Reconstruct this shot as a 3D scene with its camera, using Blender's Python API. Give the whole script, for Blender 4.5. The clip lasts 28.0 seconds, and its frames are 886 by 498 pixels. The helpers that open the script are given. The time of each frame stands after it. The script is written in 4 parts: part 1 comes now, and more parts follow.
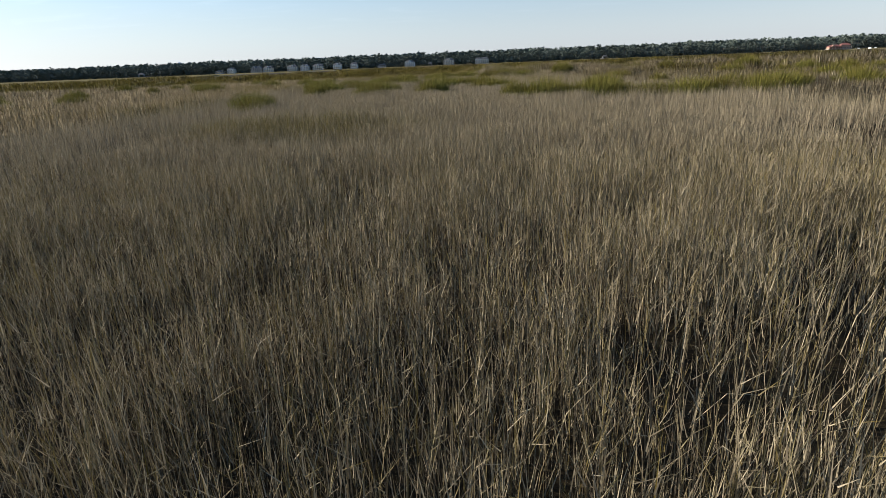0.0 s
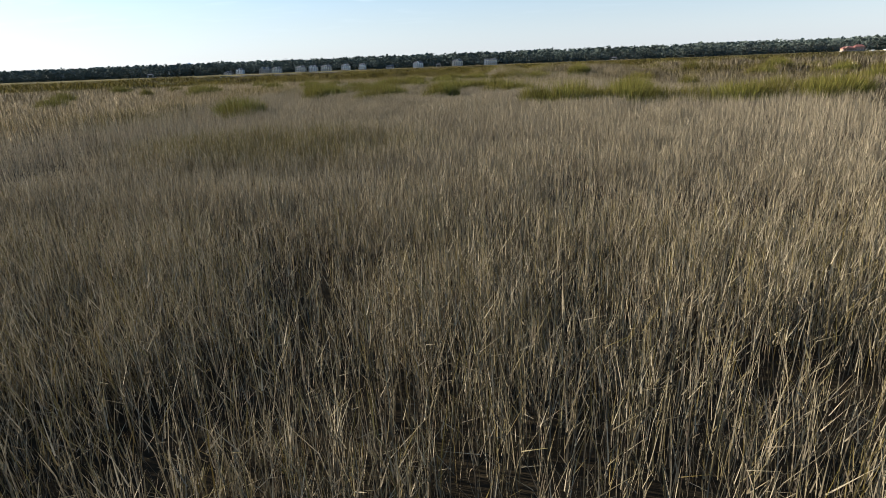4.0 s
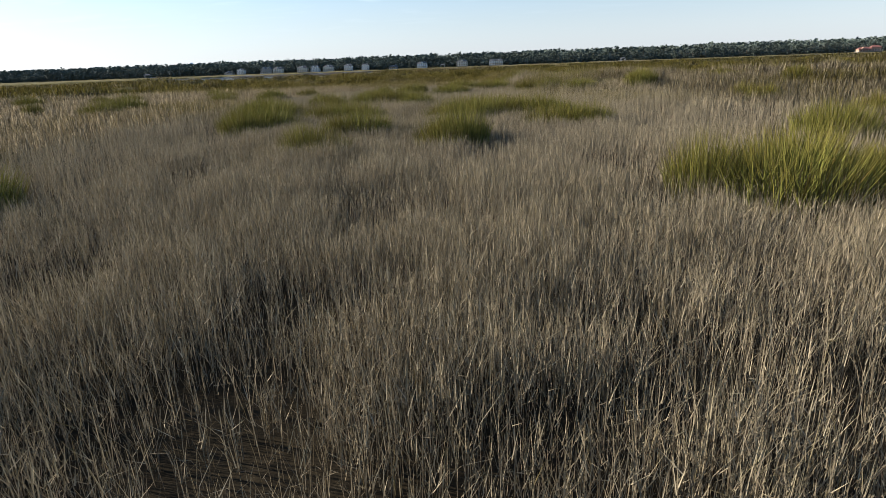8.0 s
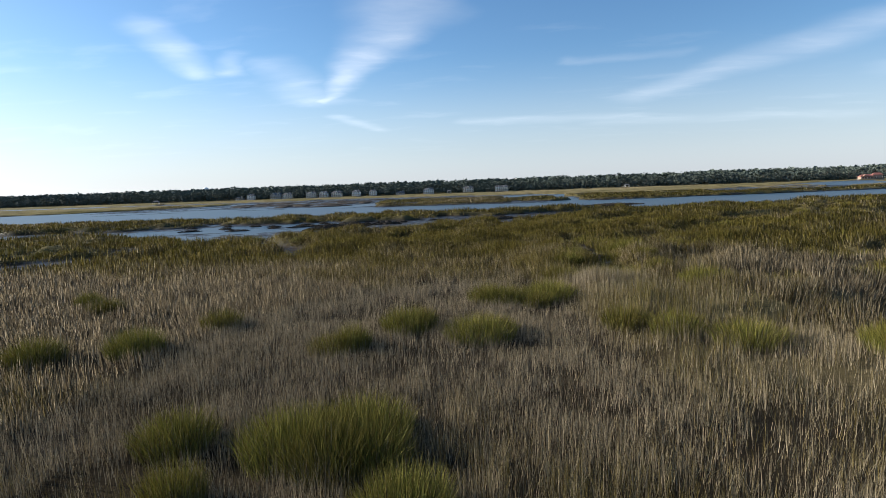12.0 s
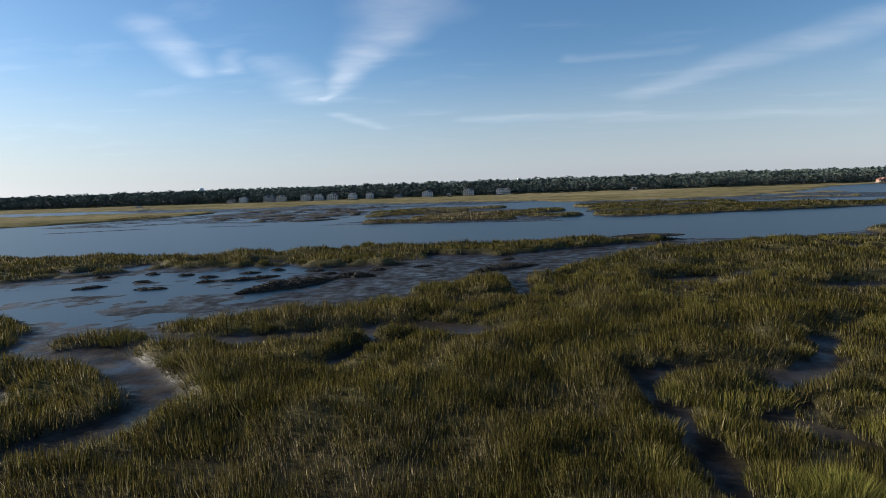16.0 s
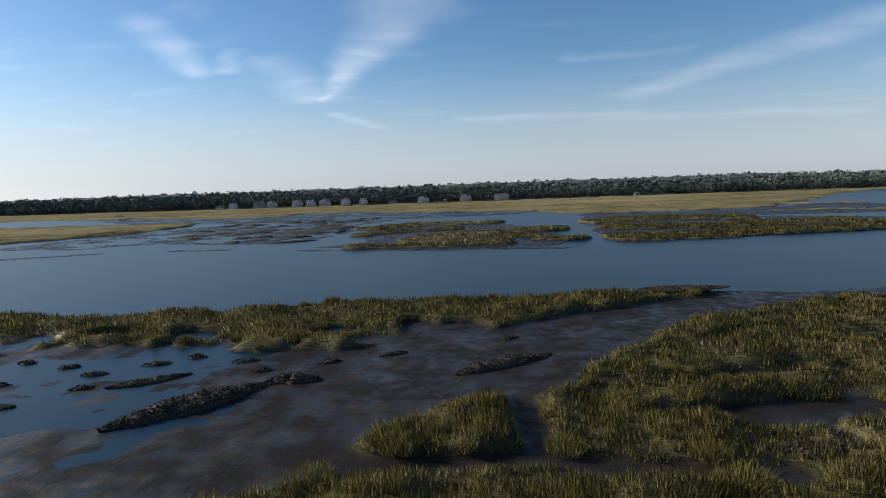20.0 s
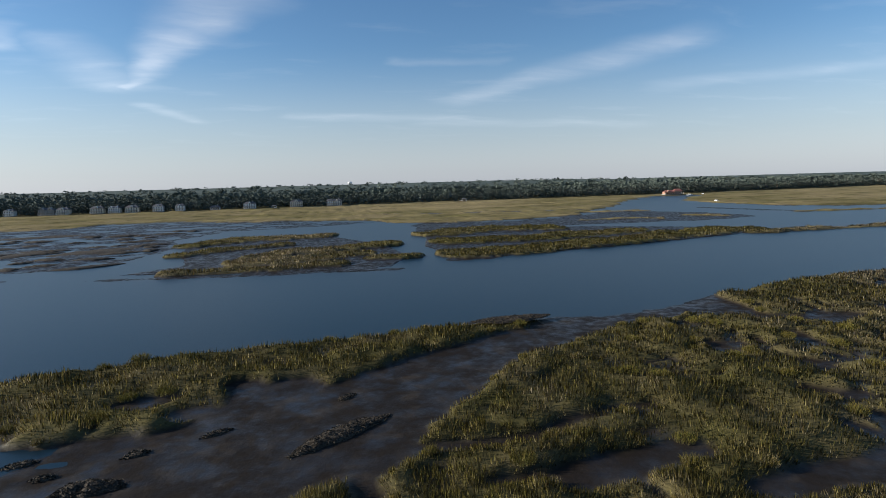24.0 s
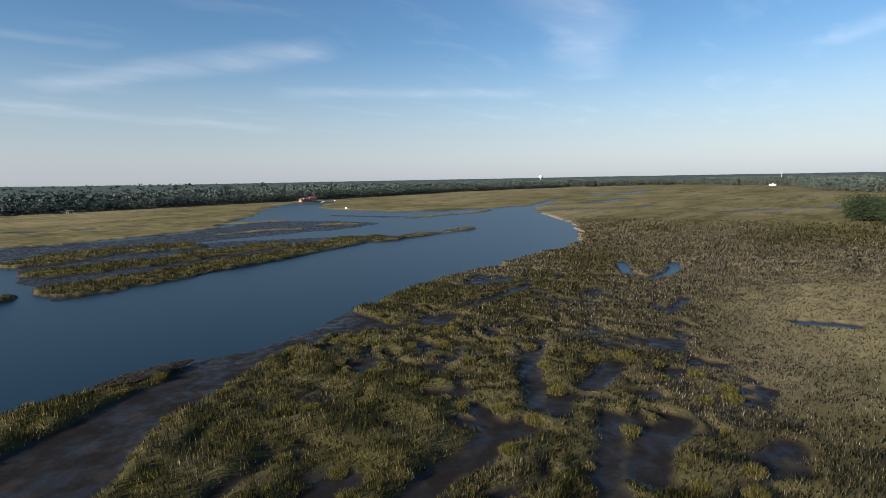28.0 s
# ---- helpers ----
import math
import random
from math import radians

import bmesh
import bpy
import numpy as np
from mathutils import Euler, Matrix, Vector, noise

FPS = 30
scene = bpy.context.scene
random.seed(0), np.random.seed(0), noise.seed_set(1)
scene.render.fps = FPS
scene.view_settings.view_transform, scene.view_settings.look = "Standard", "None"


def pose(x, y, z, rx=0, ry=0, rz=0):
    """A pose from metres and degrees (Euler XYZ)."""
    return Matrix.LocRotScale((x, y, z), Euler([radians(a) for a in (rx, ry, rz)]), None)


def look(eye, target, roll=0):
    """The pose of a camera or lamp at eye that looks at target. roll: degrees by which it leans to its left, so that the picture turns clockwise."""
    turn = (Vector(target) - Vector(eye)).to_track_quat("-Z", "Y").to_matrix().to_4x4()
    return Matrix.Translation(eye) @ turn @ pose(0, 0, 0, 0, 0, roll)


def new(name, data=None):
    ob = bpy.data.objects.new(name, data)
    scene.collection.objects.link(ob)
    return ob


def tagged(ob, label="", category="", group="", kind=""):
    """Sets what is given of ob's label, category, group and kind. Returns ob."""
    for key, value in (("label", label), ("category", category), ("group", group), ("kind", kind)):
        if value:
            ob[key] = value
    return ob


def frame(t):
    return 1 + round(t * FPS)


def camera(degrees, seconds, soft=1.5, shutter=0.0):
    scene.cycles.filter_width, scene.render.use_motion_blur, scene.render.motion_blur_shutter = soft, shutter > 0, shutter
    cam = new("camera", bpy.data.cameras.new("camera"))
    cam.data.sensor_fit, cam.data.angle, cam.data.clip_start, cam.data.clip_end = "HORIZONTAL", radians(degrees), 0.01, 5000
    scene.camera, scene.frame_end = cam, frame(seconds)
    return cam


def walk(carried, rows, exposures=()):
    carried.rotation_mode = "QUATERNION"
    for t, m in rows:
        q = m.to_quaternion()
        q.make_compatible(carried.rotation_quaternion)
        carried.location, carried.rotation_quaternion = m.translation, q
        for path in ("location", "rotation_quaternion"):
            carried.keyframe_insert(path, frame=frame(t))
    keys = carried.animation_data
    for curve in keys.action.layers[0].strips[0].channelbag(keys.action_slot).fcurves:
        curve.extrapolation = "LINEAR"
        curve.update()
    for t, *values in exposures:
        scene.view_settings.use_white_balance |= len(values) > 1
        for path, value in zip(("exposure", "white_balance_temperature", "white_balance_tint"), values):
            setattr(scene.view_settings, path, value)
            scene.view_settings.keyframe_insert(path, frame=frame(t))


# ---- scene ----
cam = camera(78.0, 28.0, soft=0.7)
PATH = [
    (0, (3.87, 6.290, 2.53), (3.748, 8.181, 1.891), -2.3),
    (0.5, (3.81, 6.295, 2.53), (3.686, 8.186, 1.891), -2.3),
    (1, (3.75, 6.340, 2.53), (3.625, 8.231, 1.892), -2.3),
    (1.5, (3.69, 6.450, 2.53), (3.564, 8.341, 1.892), -2.3),
    (2, (3.64, 6.650, 2.53), (3.512, 8.541, 1.892), -2.3),
    (2.5, (3.60, 7.010, 2.535), (3.465, 8.901, 1.898), -2.3),
    (3.5, (3.54, 8.740, 2.555), (3.395, 10.631, 1.919), -2.2),
    (4.5, (3.48, 11.816, 2.58), (3.331, 13.707, 1.946), -2.2),
    (5, (3.299, 13.852, 2.609), (3.15, 15.743, 1.975), -2.2),
    (5.5, (3.141, 16.022, 2.649), (2.989, 17.912, 2.013), -2.2),
    (6, (2.989, 18.319, 2.682), (2.833, 20.21, 2.048), -2.3),
    (6.5, (2.826, 20.712, 2.715), (2.668, 22.602, 2.08), -2.3),
    (7, (2.616, 23.211, 2.771), (2.454, 25.101, 2.138), -2.3),
    (7.5, (2.32, 25.785, 2.852), (2.156, 27.675, 2.218), -2.1),
    (8, (1.984, 28.484, 2.978), (1.823, 30.375, 2.344), -2.1),
    (8.5, (1.667, 31.395, 3.2), (1.505, 33.284, 2.565), -2.1),
    (9, (1.36, 34.481, 3.527), (1.194, 36.371, 2.894), -2.1),
    (9.5, (1.025, 37.751, 3.921), (0.857, 39.64, 3.288), -2.1),
    (10, (0.626, 41.162, 4.39), (0.458, 43.052, 3.76), -2.1),
    (10.5, (0.233, 44.622, 5.024), (0.071, 46.514, 4.396), -2.2),
    (11, (-0.085, 48.16, 5.846), (-0.258, 50.052, 5.221), -2.2),
    (11.5, (-0.385, 51.751, 6.727), (-0.557, 53.689, 6.262), -2.1),
    (12, (-0.68, 55.411, 7.586), (-0.854, 57.392, 7.369), -2.0),
    (12.5, (-0.969, 59.204, 8.443), (-1.143, 61.184, 8.223), -2.1),
    (14.5, (-1.132, 75.314, 11.988), (-1.305, 77.294, 11.764), -2.1),
    (15, (-1.161, 79.715, 12.862), (-1.336, 81.695, 12.638), -2.1),
    (15.5, (-1.19, 84.192, 13.771), (-1.365, 86.172, 13.546), -2.0),
    (16, (-1.203, 88.609, 14.688), (-1.38, 90.588, 14.464), -2.0),
    (16.5, (-1.197, 92.948, 15.607), (-1.372, 94.927, 15.382), -2.0),
    (17, (-1.127, 97.262, 16.547), (-1.302, 99.241, 16.322), -2.0),
    (17.5, (-1.002, 101.531, 17.53), (-1.179, 103.511, 17.306), -2.1),
    (18, (-0.913, 105.663, 18.539), (-1.087, 107.642, 18.313), -2.1),
    (18.5, (-0.87, 109.463, 19.583), (-1.043, 111.443, 19.359), -2.1),
    (19, (-0.819, 112.738, 20.641), (-0.991, 114.718, 20.414), -2.0),
    (19.5, (-0.68, 115.32, 21.644), (-0.854, 117.3, 21.421), -2.0),
    (20, (-0.447, 117.133, 22.579), (-0.618, 119.113, 22.354), -2.1),
    (20.5, (-0.217, 118.399, 23.403), (-0.371, 120.38, 23.178), -2.0),
    (22.5, (-0.134, 119.924, 26.686), (-0.229, 121.909, 26.463), -1.9),
    (23, (-0.125, 120.4, 27.643), (-0.104, 122.387, 27.415), -1.8),
    (23.5, (-0.046, 120.779, 28.642), (0.139, 122.757, 28.409), -1.7),
    (24, (-0.069, 120.996, 29.764), (0.357, 122.933, 29.521), -1.6),
    (24.5, (-0.133, 121.077, 30.893), (0.548, 122.941, 30.643), -1.5),
    (25, (-0.177, 121.1, 31.897), (0.745, 122.855, 31.639), -1.4),
    (25.5, (-0.236, 121.047, 32.796), (0.898, 122.673, 32.535), -1.2),
    (26, (-0.202, 121.039, 33.655), (1.123, 122.515, 33.394), -1.2),
    (26.5, (-0.132, 121.173, 34.483), (1.326, 122.517, 34.221), -1.1),
    (27, (-0.078, 121.269, 35.135), (1.407, 122.584, 34.874), -1.1),
    (27.5, (0.009, 121.245, 35.553), (1.497, 122.553, 35.292), -1.1),
    (28, (0.063, 121.154, 35.907), (1.558, 122.457, 35.647), -1.1),
]
walk(cam, [(t, look(eye, target, roll)) for t, eye, target, roll in PATH], [(0, 1.02, 6050, 10), (1.5, 1.18, 6050, 10), (10.8, 1.22, 6050, 10), (12.5, 0.94, 5950, 10), (14.5, 0.67, 5900, 10), (28, 0.70, 6000, 10)])

# ---- world, sun, exposure ----
SUN_AZ, SUN_EL = radians(-78), radians(19)
SUN_DIR = Vector((math.sin(SUN_AZ) * math.cos(SUN_EL), math.cos(SUN_AZ) * math.cos(SUN_EL), math.sin(SUN_EL)))


class Nodes:
    """Short hand for building node trees."""

    def __init__(self, tree):
        self.t = tree
        tree.nodes.clear()

    def n(self, kind, out=None, **props):
        node = self.t.nodes.new(kind)
        for key, value in props.items():
            if key in node.inputs:
                self.put(node.inputs[key], value)
            else:
                setattr(node, key, value)
        return node if out is None else node.outputs[out]

    def put(self, sock, value):
        if isinstance(value, bpy.types.NodeSocket):
            self.t.links.new(value, sock)
        elif sock.type == "RGBA" and not isinstance(value, (int, float)):
            sock.default_value = (*value[:3], 1)
        else:
            sock.default_value = value

    def math(self, op, a, b=0.0, c=0.0, clamp=False):
        m = self.t.nodes.new("ShaderNodeMath")
        m.operation, m.use_clamp = op, clamp
        for s, v in zip(m.inputs, (a, b, c)):
            self.put(s, v)
        return m.outputs[0]

    def mix(self, f, a, b, mode="MIX"):
        m = self.t.nodes.new("ShaderNodeMix")
        m.data_type, m.blend_type = "RGBA", mode
        self.put(m.inputs[0], f), self.put(m.inputs[6], a), self.put(m.inputs[7], b)
        return m.outputs[2]

    def step(self, v, a, b, lo=0.0, hi=1.0):
        m = self.t.nodes.new("ShaderNodeMapRange")
        m.interpolation_type = "SMOOTHSTEP"
        for s, x in zip(m.inputs, (v, a, b, lo, hi)):
            self.put(s, x)
        return m.outputs[0]

    def noise(self, vec, scale, detail=4.0, rough=0.55, out=0):
        m = self.n("ShaderNodeTexNoise", Scale=scale, Detail=detail, Roughness=rough)
        if vec is not None:
            self.put(m.inputs["Vector"], vec)
        return m.outputs[out]


def make_world():
    w = bpy.data.worlds.new("sky")
    scene.world = w
    w.use_nodes = True
    k = Nodes(w.node_tree)
    sky = k.n("ShaderNodeTexSky", sky_type="NISHITA", sun_disc=False, sun_elevation=SUN_EL, sun_rotation=SUN_AZ,
              air_density=1.0, dust_density=0.35, ozone_density=2.6, altitude=0)
    blue = k.n("ShaderNodeHueSaturation", Saturation=1.12, Color=sky.outputs[0]).outputs[0]
    # thin cirrus on a flat layer high above
    d = k.n("ShaderNodeSeparateXYZ", Vector=k.n("ShaderNodeTexCoord").outputs["Generated"])
    up = k.math("ADD", k.math("MAXIMUM", d.outputs[2], 0.0), 0.08)
    u, v = k.math("DIVIDE", d.outputs[0], up), k.math("DIVIDE", d.outputs[1], up)
    flat = k.n("ShaderNodeCombineXYZ", X=u, Y=v).outputs[0]
    wob = k.n("ShaderNodeVectorMath", operation="SCALE", Scale=0.35)
    k.put(wob.inputs[0], k.n("ShaderNodeTexNoise", Scale=1.6, Detail=4.0).outputs["Color"])
    k.put(wob.inputs[0].links[0].from_node.inputs["Vector"], flat)
    bent = k.n("ShaderNodeVectorMath", operation="ADD")
    k.put(bent.inputs[0], flat), k.put(bent.inputs[1], wob.outputs[0])
    b = k.n("ShaderNodeSeparateXYZ", Vector=bent.outputs[0])
    bu, bv = k.math("SUBTRACT", b.outputs[0], 0.175), k.math("SUBTRACT", b.outputs[1], 0.175)

    def streak(ax, ay, bx, by, w0, w1, a0, a1):
        ex, ey = bx - ax, by - ay
        n = ex * ex + ey * ey
        px, py = k.math("SUBTRACT", bu, ax), k.math("SUBTRACT", bv, ay)
        t = k.math("DIVIDE", k.math("ADD", k.math("MULTIPLY", px, ex), k.math("MULTIPLY", py, ey)), n, clamp=True)
        qx, qy = k.math("SUBTRACT", px, k.math("MULTIPLY", t, ex)), k.math("SUBTRACT", py, k.math("MULTIPLY", t, ey))
        dist = k.math("SQRT", k.math("ADD", k.math("MULTIPLY", qx, qx), k.math("MULTIPLY", qy, qy)))
        wide = k.math("ADD", w0, k.math("MULTIPLY", t, w1 - w0))
        strong = k.math("ADD", a0, k.math("MULTIPLY", t, a1 - a0))
        return k.math("MULTIPLY", k.step(k.math("DIVIDE", dist, wide), 0.0, 1.0, 1.0, 0.0), strong)

    veil = 0.0
    for args in ((-1.17, 4.0, -0.32, 2.42, 0.10, 0.33, 1.0, 0.8), (-1.67, 3.1, -1.5, 2.4, 0.17, 0.17, 0.8, 0.55), (-1.22, 3.9, -1.22, 3.1, 0.30, 0.22, 0.6, 0.4),
                 (-1.5, 3.12, -1.3, 2.85, 0.13, 0.10, 0.6, 0.3), (-1.25, 4.45, -1.0, 5.1, 0.12, 0.18, 0.5, 0.55), (-0.2, 5.0, 1.3, 5.1, 0.22, 0.30, 0.5, 0.45), (1.1, 5.25, 3.1, 5.1, 0.30, 0.35, 0.4, 0.35),
                 (1.1, 4.35, 1.95, 2.75, 0.28, 0.34, 0.45, 0.65), (0.5, 3.3, 1.1, 3.3, 0.10, 0.12, 0.35, 0.3), (2.2, 1.2, 3.6, 1.75, 0.35, 0.25, 0.5, 0.35),
                 (2.5, 3.6, 3.7, 2.5, 0.28, 0.30, 0.35, 0.3), (3.7, 0.4, 3.4, 0.0, 0.2, 0.2, 0.3, 0.3)):
        veil = k.math("MAXIMUM", veil, streak(*args))
    fibre = k.n("ShaderNodeMapping", Vector=bent.outputs[0])
    fibre.inputs["Rotation"].default_value, fibre.inputs["Scale"].default_value = (0, 0, radians(62)), (1.2, 3.0, 1)
    grain = k.noise(fibre.outputs[0], 1.5, 6, 0.52)
    thin = k.math("MULTIPLY", k.step(grain, 0.52, 0.78), 0.16)
    f = k.math("ADD", k.math("MULTIPLY", veil, k.step(grain, 0.2, 0.75, 0.45, 1.0)), thin, clamp=True)
    f = k.math("MULTIPLY", f, k.step(d.outputs[2], 0.03, 0.12))
    white = k.mix(1.0, k.n("ShaderNodeHueSaturation", Saturation=0.35, Value=1.25, Color=sky.outputs[0]).outputs[0], (0.6, 0.62, 0.68), "ADD")
    low = k.step(d.outputs[2], -0.02, 0.24, 0.85, 0.0)
    pale = k.mix(0.6, k.n("ShaderNodeHueSaturation", Saturation=0.04, Value=0.93, Color=sky.outputs[0]).outputs[0], (4.5, 4.75, 5.2))
    haze = k.mix(low, blue, pale)
    bg = k.n("ShaderNodeBackground", Color=k.mix(k.math("MULTIPLY", f, 0.75), haze, white), Strength=0.074)
    k.n("ShaderNodeOutputWorld", Surface=bg.outputs[0])


make_world()
lamp = bpy.data.lights.new("sun", "SUN")
lamp.energy, lamp.angle, lamp.color = 5.0, radians(0.6), (1.0, 0.88, 0.72)
sun = new("sun", lamp)
sun.matrix_world = look(SUN_DIR * 100, (0, 0, 0))

# ---- materials ----
def material(name):
    m = bpy.data.materials.new(name)
    m.use_nodes = True
    return m, Nodes(m.node_tree)


def plain(name, color, rough=0.7, metal=0.0, vary=0.15, scale=3.0):
    m, k = material(name)
    p = k.n("ShaderNodeTexCoord").outputs["Object"]
    f = k.noise(p, scale)
    c = k.mix(f, tuple(v * (1 - vary) for v in color), tuple(min(1, v * (1 + vary)) for v in color))
    b = k.n("ShaderNodeBsdfPrincipled", Roughness=rough, Metallic=metal, **{"Base Color": c})
    k.n("ShaderNodeOutputMaterial", Surface=b.outputs[0])
    return m


def ground_material():
    m, k = material("marsh_ground")
    p = k.n("ShaderNodeNewGeometry").outputs["Position"]
    at = lambda n: k.n("ShaderNodeAttribute", attribute_name=n).outputs["Fac"]  # noqa: E731
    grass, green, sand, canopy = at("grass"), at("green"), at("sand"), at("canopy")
    fine, mid, big = k.noise(p, 2.2, 6), k.noise(p, 0.22, 5), k.noise(p, 0.02, 4)
    stretch = k.n("ShaderNodeMapping", Vector=p)
    stretch.inputs["Scale"].default_value = (0.03, 0.11, 1)
    band = k.noise(stretch.outputs[0], 1.0, 5)
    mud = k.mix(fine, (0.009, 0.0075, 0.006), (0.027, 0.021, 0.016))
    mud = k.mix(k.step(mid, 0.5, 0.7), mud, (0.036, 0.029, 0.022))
    dead = k.mix(fine, (0.105, 0.084, 0.043), (0.31, 0.250, 0.137))
    dead = k.mix(k.step(band, 0.4, 0.62), dead, (0.29, 0.232, 0.115))
    live = k.mix(fine, (0.024, 0.028, 0.008), (0.100, 0.098, 0.024))
    live = k.mix(k.step(big, 0.4, 0.65), live, (0.130, 0.120, 0.042))
    g = k.math("ADD", green, k.math("MULTIPLY", k.math("SUBTRACT", band, 0.5), 1.0), clamp=True)
    turf = k.mix(g, dead, live)
    turf = k.mix(k.step(mid, 0.62, 0.75, 0, 0.45), turf, (0.07, 0.06, 0.035))
    lane = k.n("ShaderNodeMapping", Vector=p)
    lane.inputs["Scale"].default_value = (0.012, 0.055, 1)
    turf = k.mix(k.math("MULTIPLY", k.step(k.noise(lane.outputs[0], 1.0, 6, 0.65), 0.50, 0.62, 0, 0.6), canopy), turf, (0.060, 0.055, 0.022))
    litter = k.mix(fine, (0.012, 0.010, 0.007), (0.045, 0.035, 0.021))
    # mud shows through where grass is low; between clumps this includes painted shade
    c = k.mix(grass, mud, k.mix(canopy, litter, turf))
    c = k.mix(sand, c, k.mix(fine, (0.27, 0.21, 0.14), (0.38, 0.31, 0.21)))
    wet = k.step(k.noise(p, 0.5, 5), 0.35, 0.65)
    rough = k.math("ADD", k.math("MULTIPLY", wet, 0.34), 0.30)
    rough = k.math("MAXIMUM", rough, k.math("MULTIPLY", grass, 0.9))
    rough = k.math("MAXIMUM", rough, k.math("MULTIPLY", sand, 0.8))
    bump = k.n("ShaderNodeBump", Strength=0.6, Distance=0.06, Height=k.math("ADD", k.math("ADD", k.noise(p, 3.5, 6), k.math("MULTIPLY", k.noise(p, 0.8, 3), 1.5)), k.math("MULTIPLY", k.math("MULTIPLY", k.noise(stretch.outputs[0], 6.0, 5), k.math("MULTIPLY", canopy, grass)), 14.0)))
    b = k.n("ShaderNodeBsdfPrincipled", Roughness=rough, **{"Base Color": c, "Normal": bump.outputs[0]})
    k.put(b.inputs["Specular IOR Level"], k.math("MULTIPLY", k.math("SUBTRACT", 1.0, k.math("MULTIPLY", grass, 0.9)), k.step(k.noise(p, 0.16, 6), 0.42, 0.66, 0.04, 0.30)))
    k.n("ShaderNodeOutputMaterial", Surface=b.outputs[0])
    return m


def water_material():
    m, k = material("tidal_water")
    p = k.n("ShaderNodeNewGeometry").outputs["Position"]
    st = k.n("ShaderNodeMapping", Vector=p)
    st.inputs["Rotation"].default_value, st.inputs["Scale"].default_value = (0, 0, radians(25)), (0.6, 1.6, 1)
    calm = k.step(k.noise(p, 0.018, 4), 0.35, 0.7, 0.55, 1.0)
    wave = k.n("ShaderNodeVectorMath", operation="SUBTRACT")
    k.put(wave.inputs[0], k.noise(st.outputs[0], 6.0, 3, 0.6, 1)), k.put(wave.inputs[1], (0.5, 0.5, 0.5))
    tilt = k.n("ShaderNodeVectorMath", operation="MULTIPLY")
    k.put(tilt.inputs[0], wave.outputs[0]), k.put(tilt.inputs[1], (0.16, 0.16, 0.0))
    soft = k.n("ShaderNodeVectorMath", operation="SCALE", Scale=calm)
    k.put(soft.inputs[0], tilt.outputs[0])
    lift = k.n("ShaderNodeVectorMath", operation="ADD")
    k.put(lift.inputs[0], soft.outputs[0]), k.put(lift.inputs[1], (0, 0, 1))
    unit = k.n("ShaderNodeVectorMath", operation="NORMALIZE")
    k.put(unit.inputs[0], lift.outputs[0])
    b = k.n("ShaderNodeBsdfPrincipled", Roughness=0.32, IOR=1.28, **{"Base Color": (0.005, 0.017, 0.028), "Normal": unit.outputs[0]})
    k.n("ShaderNodeOutputMaterial", Surface=b.outputs[0])
    return m


def grass_material(name="cordgrass"):
    m, k = material(name)
    r = k.n("ShaderNodeNewGeometry").outputs["Random Per Island"]
    green = k.n("ShaderNodeAttribute", attribute_name="green").outputs["Fac"]
    tip = k.n("ShaderNodeAttribute", attribute_name="tip").outputs["Fac"]
    r2 = k.math("FRACT", k.math("MULTIPLY", r, 17.31))
    dead = k.mix(r, (0.050, 0.037, 0.025), (0.405, 0.340, 0.225))
    dead = k.mix(k.step(r2, 0.55, 0.95), dead, (0.20, 0.165, 0.115))
    live = k.mix(r, (0.028, 0.031, 0.005), (0.150, 0.128, 0.022))
    live = k.mix(k.step(r2, 0.6, 1.0), live, (0.125, 0.092, 0.022))
    fresh = k.mix(r, (0.050, 0.058, 0.010), (0.235, 0.225, 0.048))
    live = k.mix(k.step(green, 0.84, 0.95), live, fresh)
    pick = k.step(k.math("ADD", green, k.math("MULTIPLY", k.math("SUBTRACT", r2, 0.5), 0.50)), 0.22, 0.62)
    pick = k.math("MULTIPLY", pick, k.step(tip, 0.05, 0.5, 0.65, 1.0))
    c = k.mix(pick, dead, live)
    # golden seed-head tips, paler still to paint in the sun on them
    c = k.mix(k.step(tip, 0.55, 1.0, 0.0, 0.55), c, k.mix(pick, (0.34, 0.285, 0.165), (0.180, 0.140, 0.030)))
    b = k.n("ShaderNodeBsdfPrincipled", Roughness=0.8, **{"Base Color": c})
    b.inputs["Specular IOR Level"].default_value = 0.12
    tr = k.n("ShaderNodeBsdfTranslucent", Color=c)
    s = k.n("ShaderNodeMixShader", Fac=0.14)
    k.put(s.inputs[1], b.outputs[0]), k.put(s.inputs[2], tr.outputs[0])
    k.n("ShaderNodeOutputMaterial", Surface=s.outputs[0])
    return m


def leaf_material(name, dark, light):
    m, k = material(name)
    r = k.n("ShaderNodeNewGeometry").outputs["Random Per Island"]
    p = k.n("ShaderNodeNewGeometry").outputs["Position"]
    c = k.mix(r, dark, light)
    c = k.mix(k.step(k.noise(p, 0.03, 3), 0.4, 0.7), c, k.mix(r, dark, tuple(v * 0.7 for v in light)))
    b = k.n("ShaderNodeBsdfPrincipled", Roughness=0.85, **{"Base Color": c})
    b.inputs["Specular IOR Level"].default_value = 0.08
    k.n("ShaderNodeOutputMaterial", Surface=b.outputs[0])
    return m


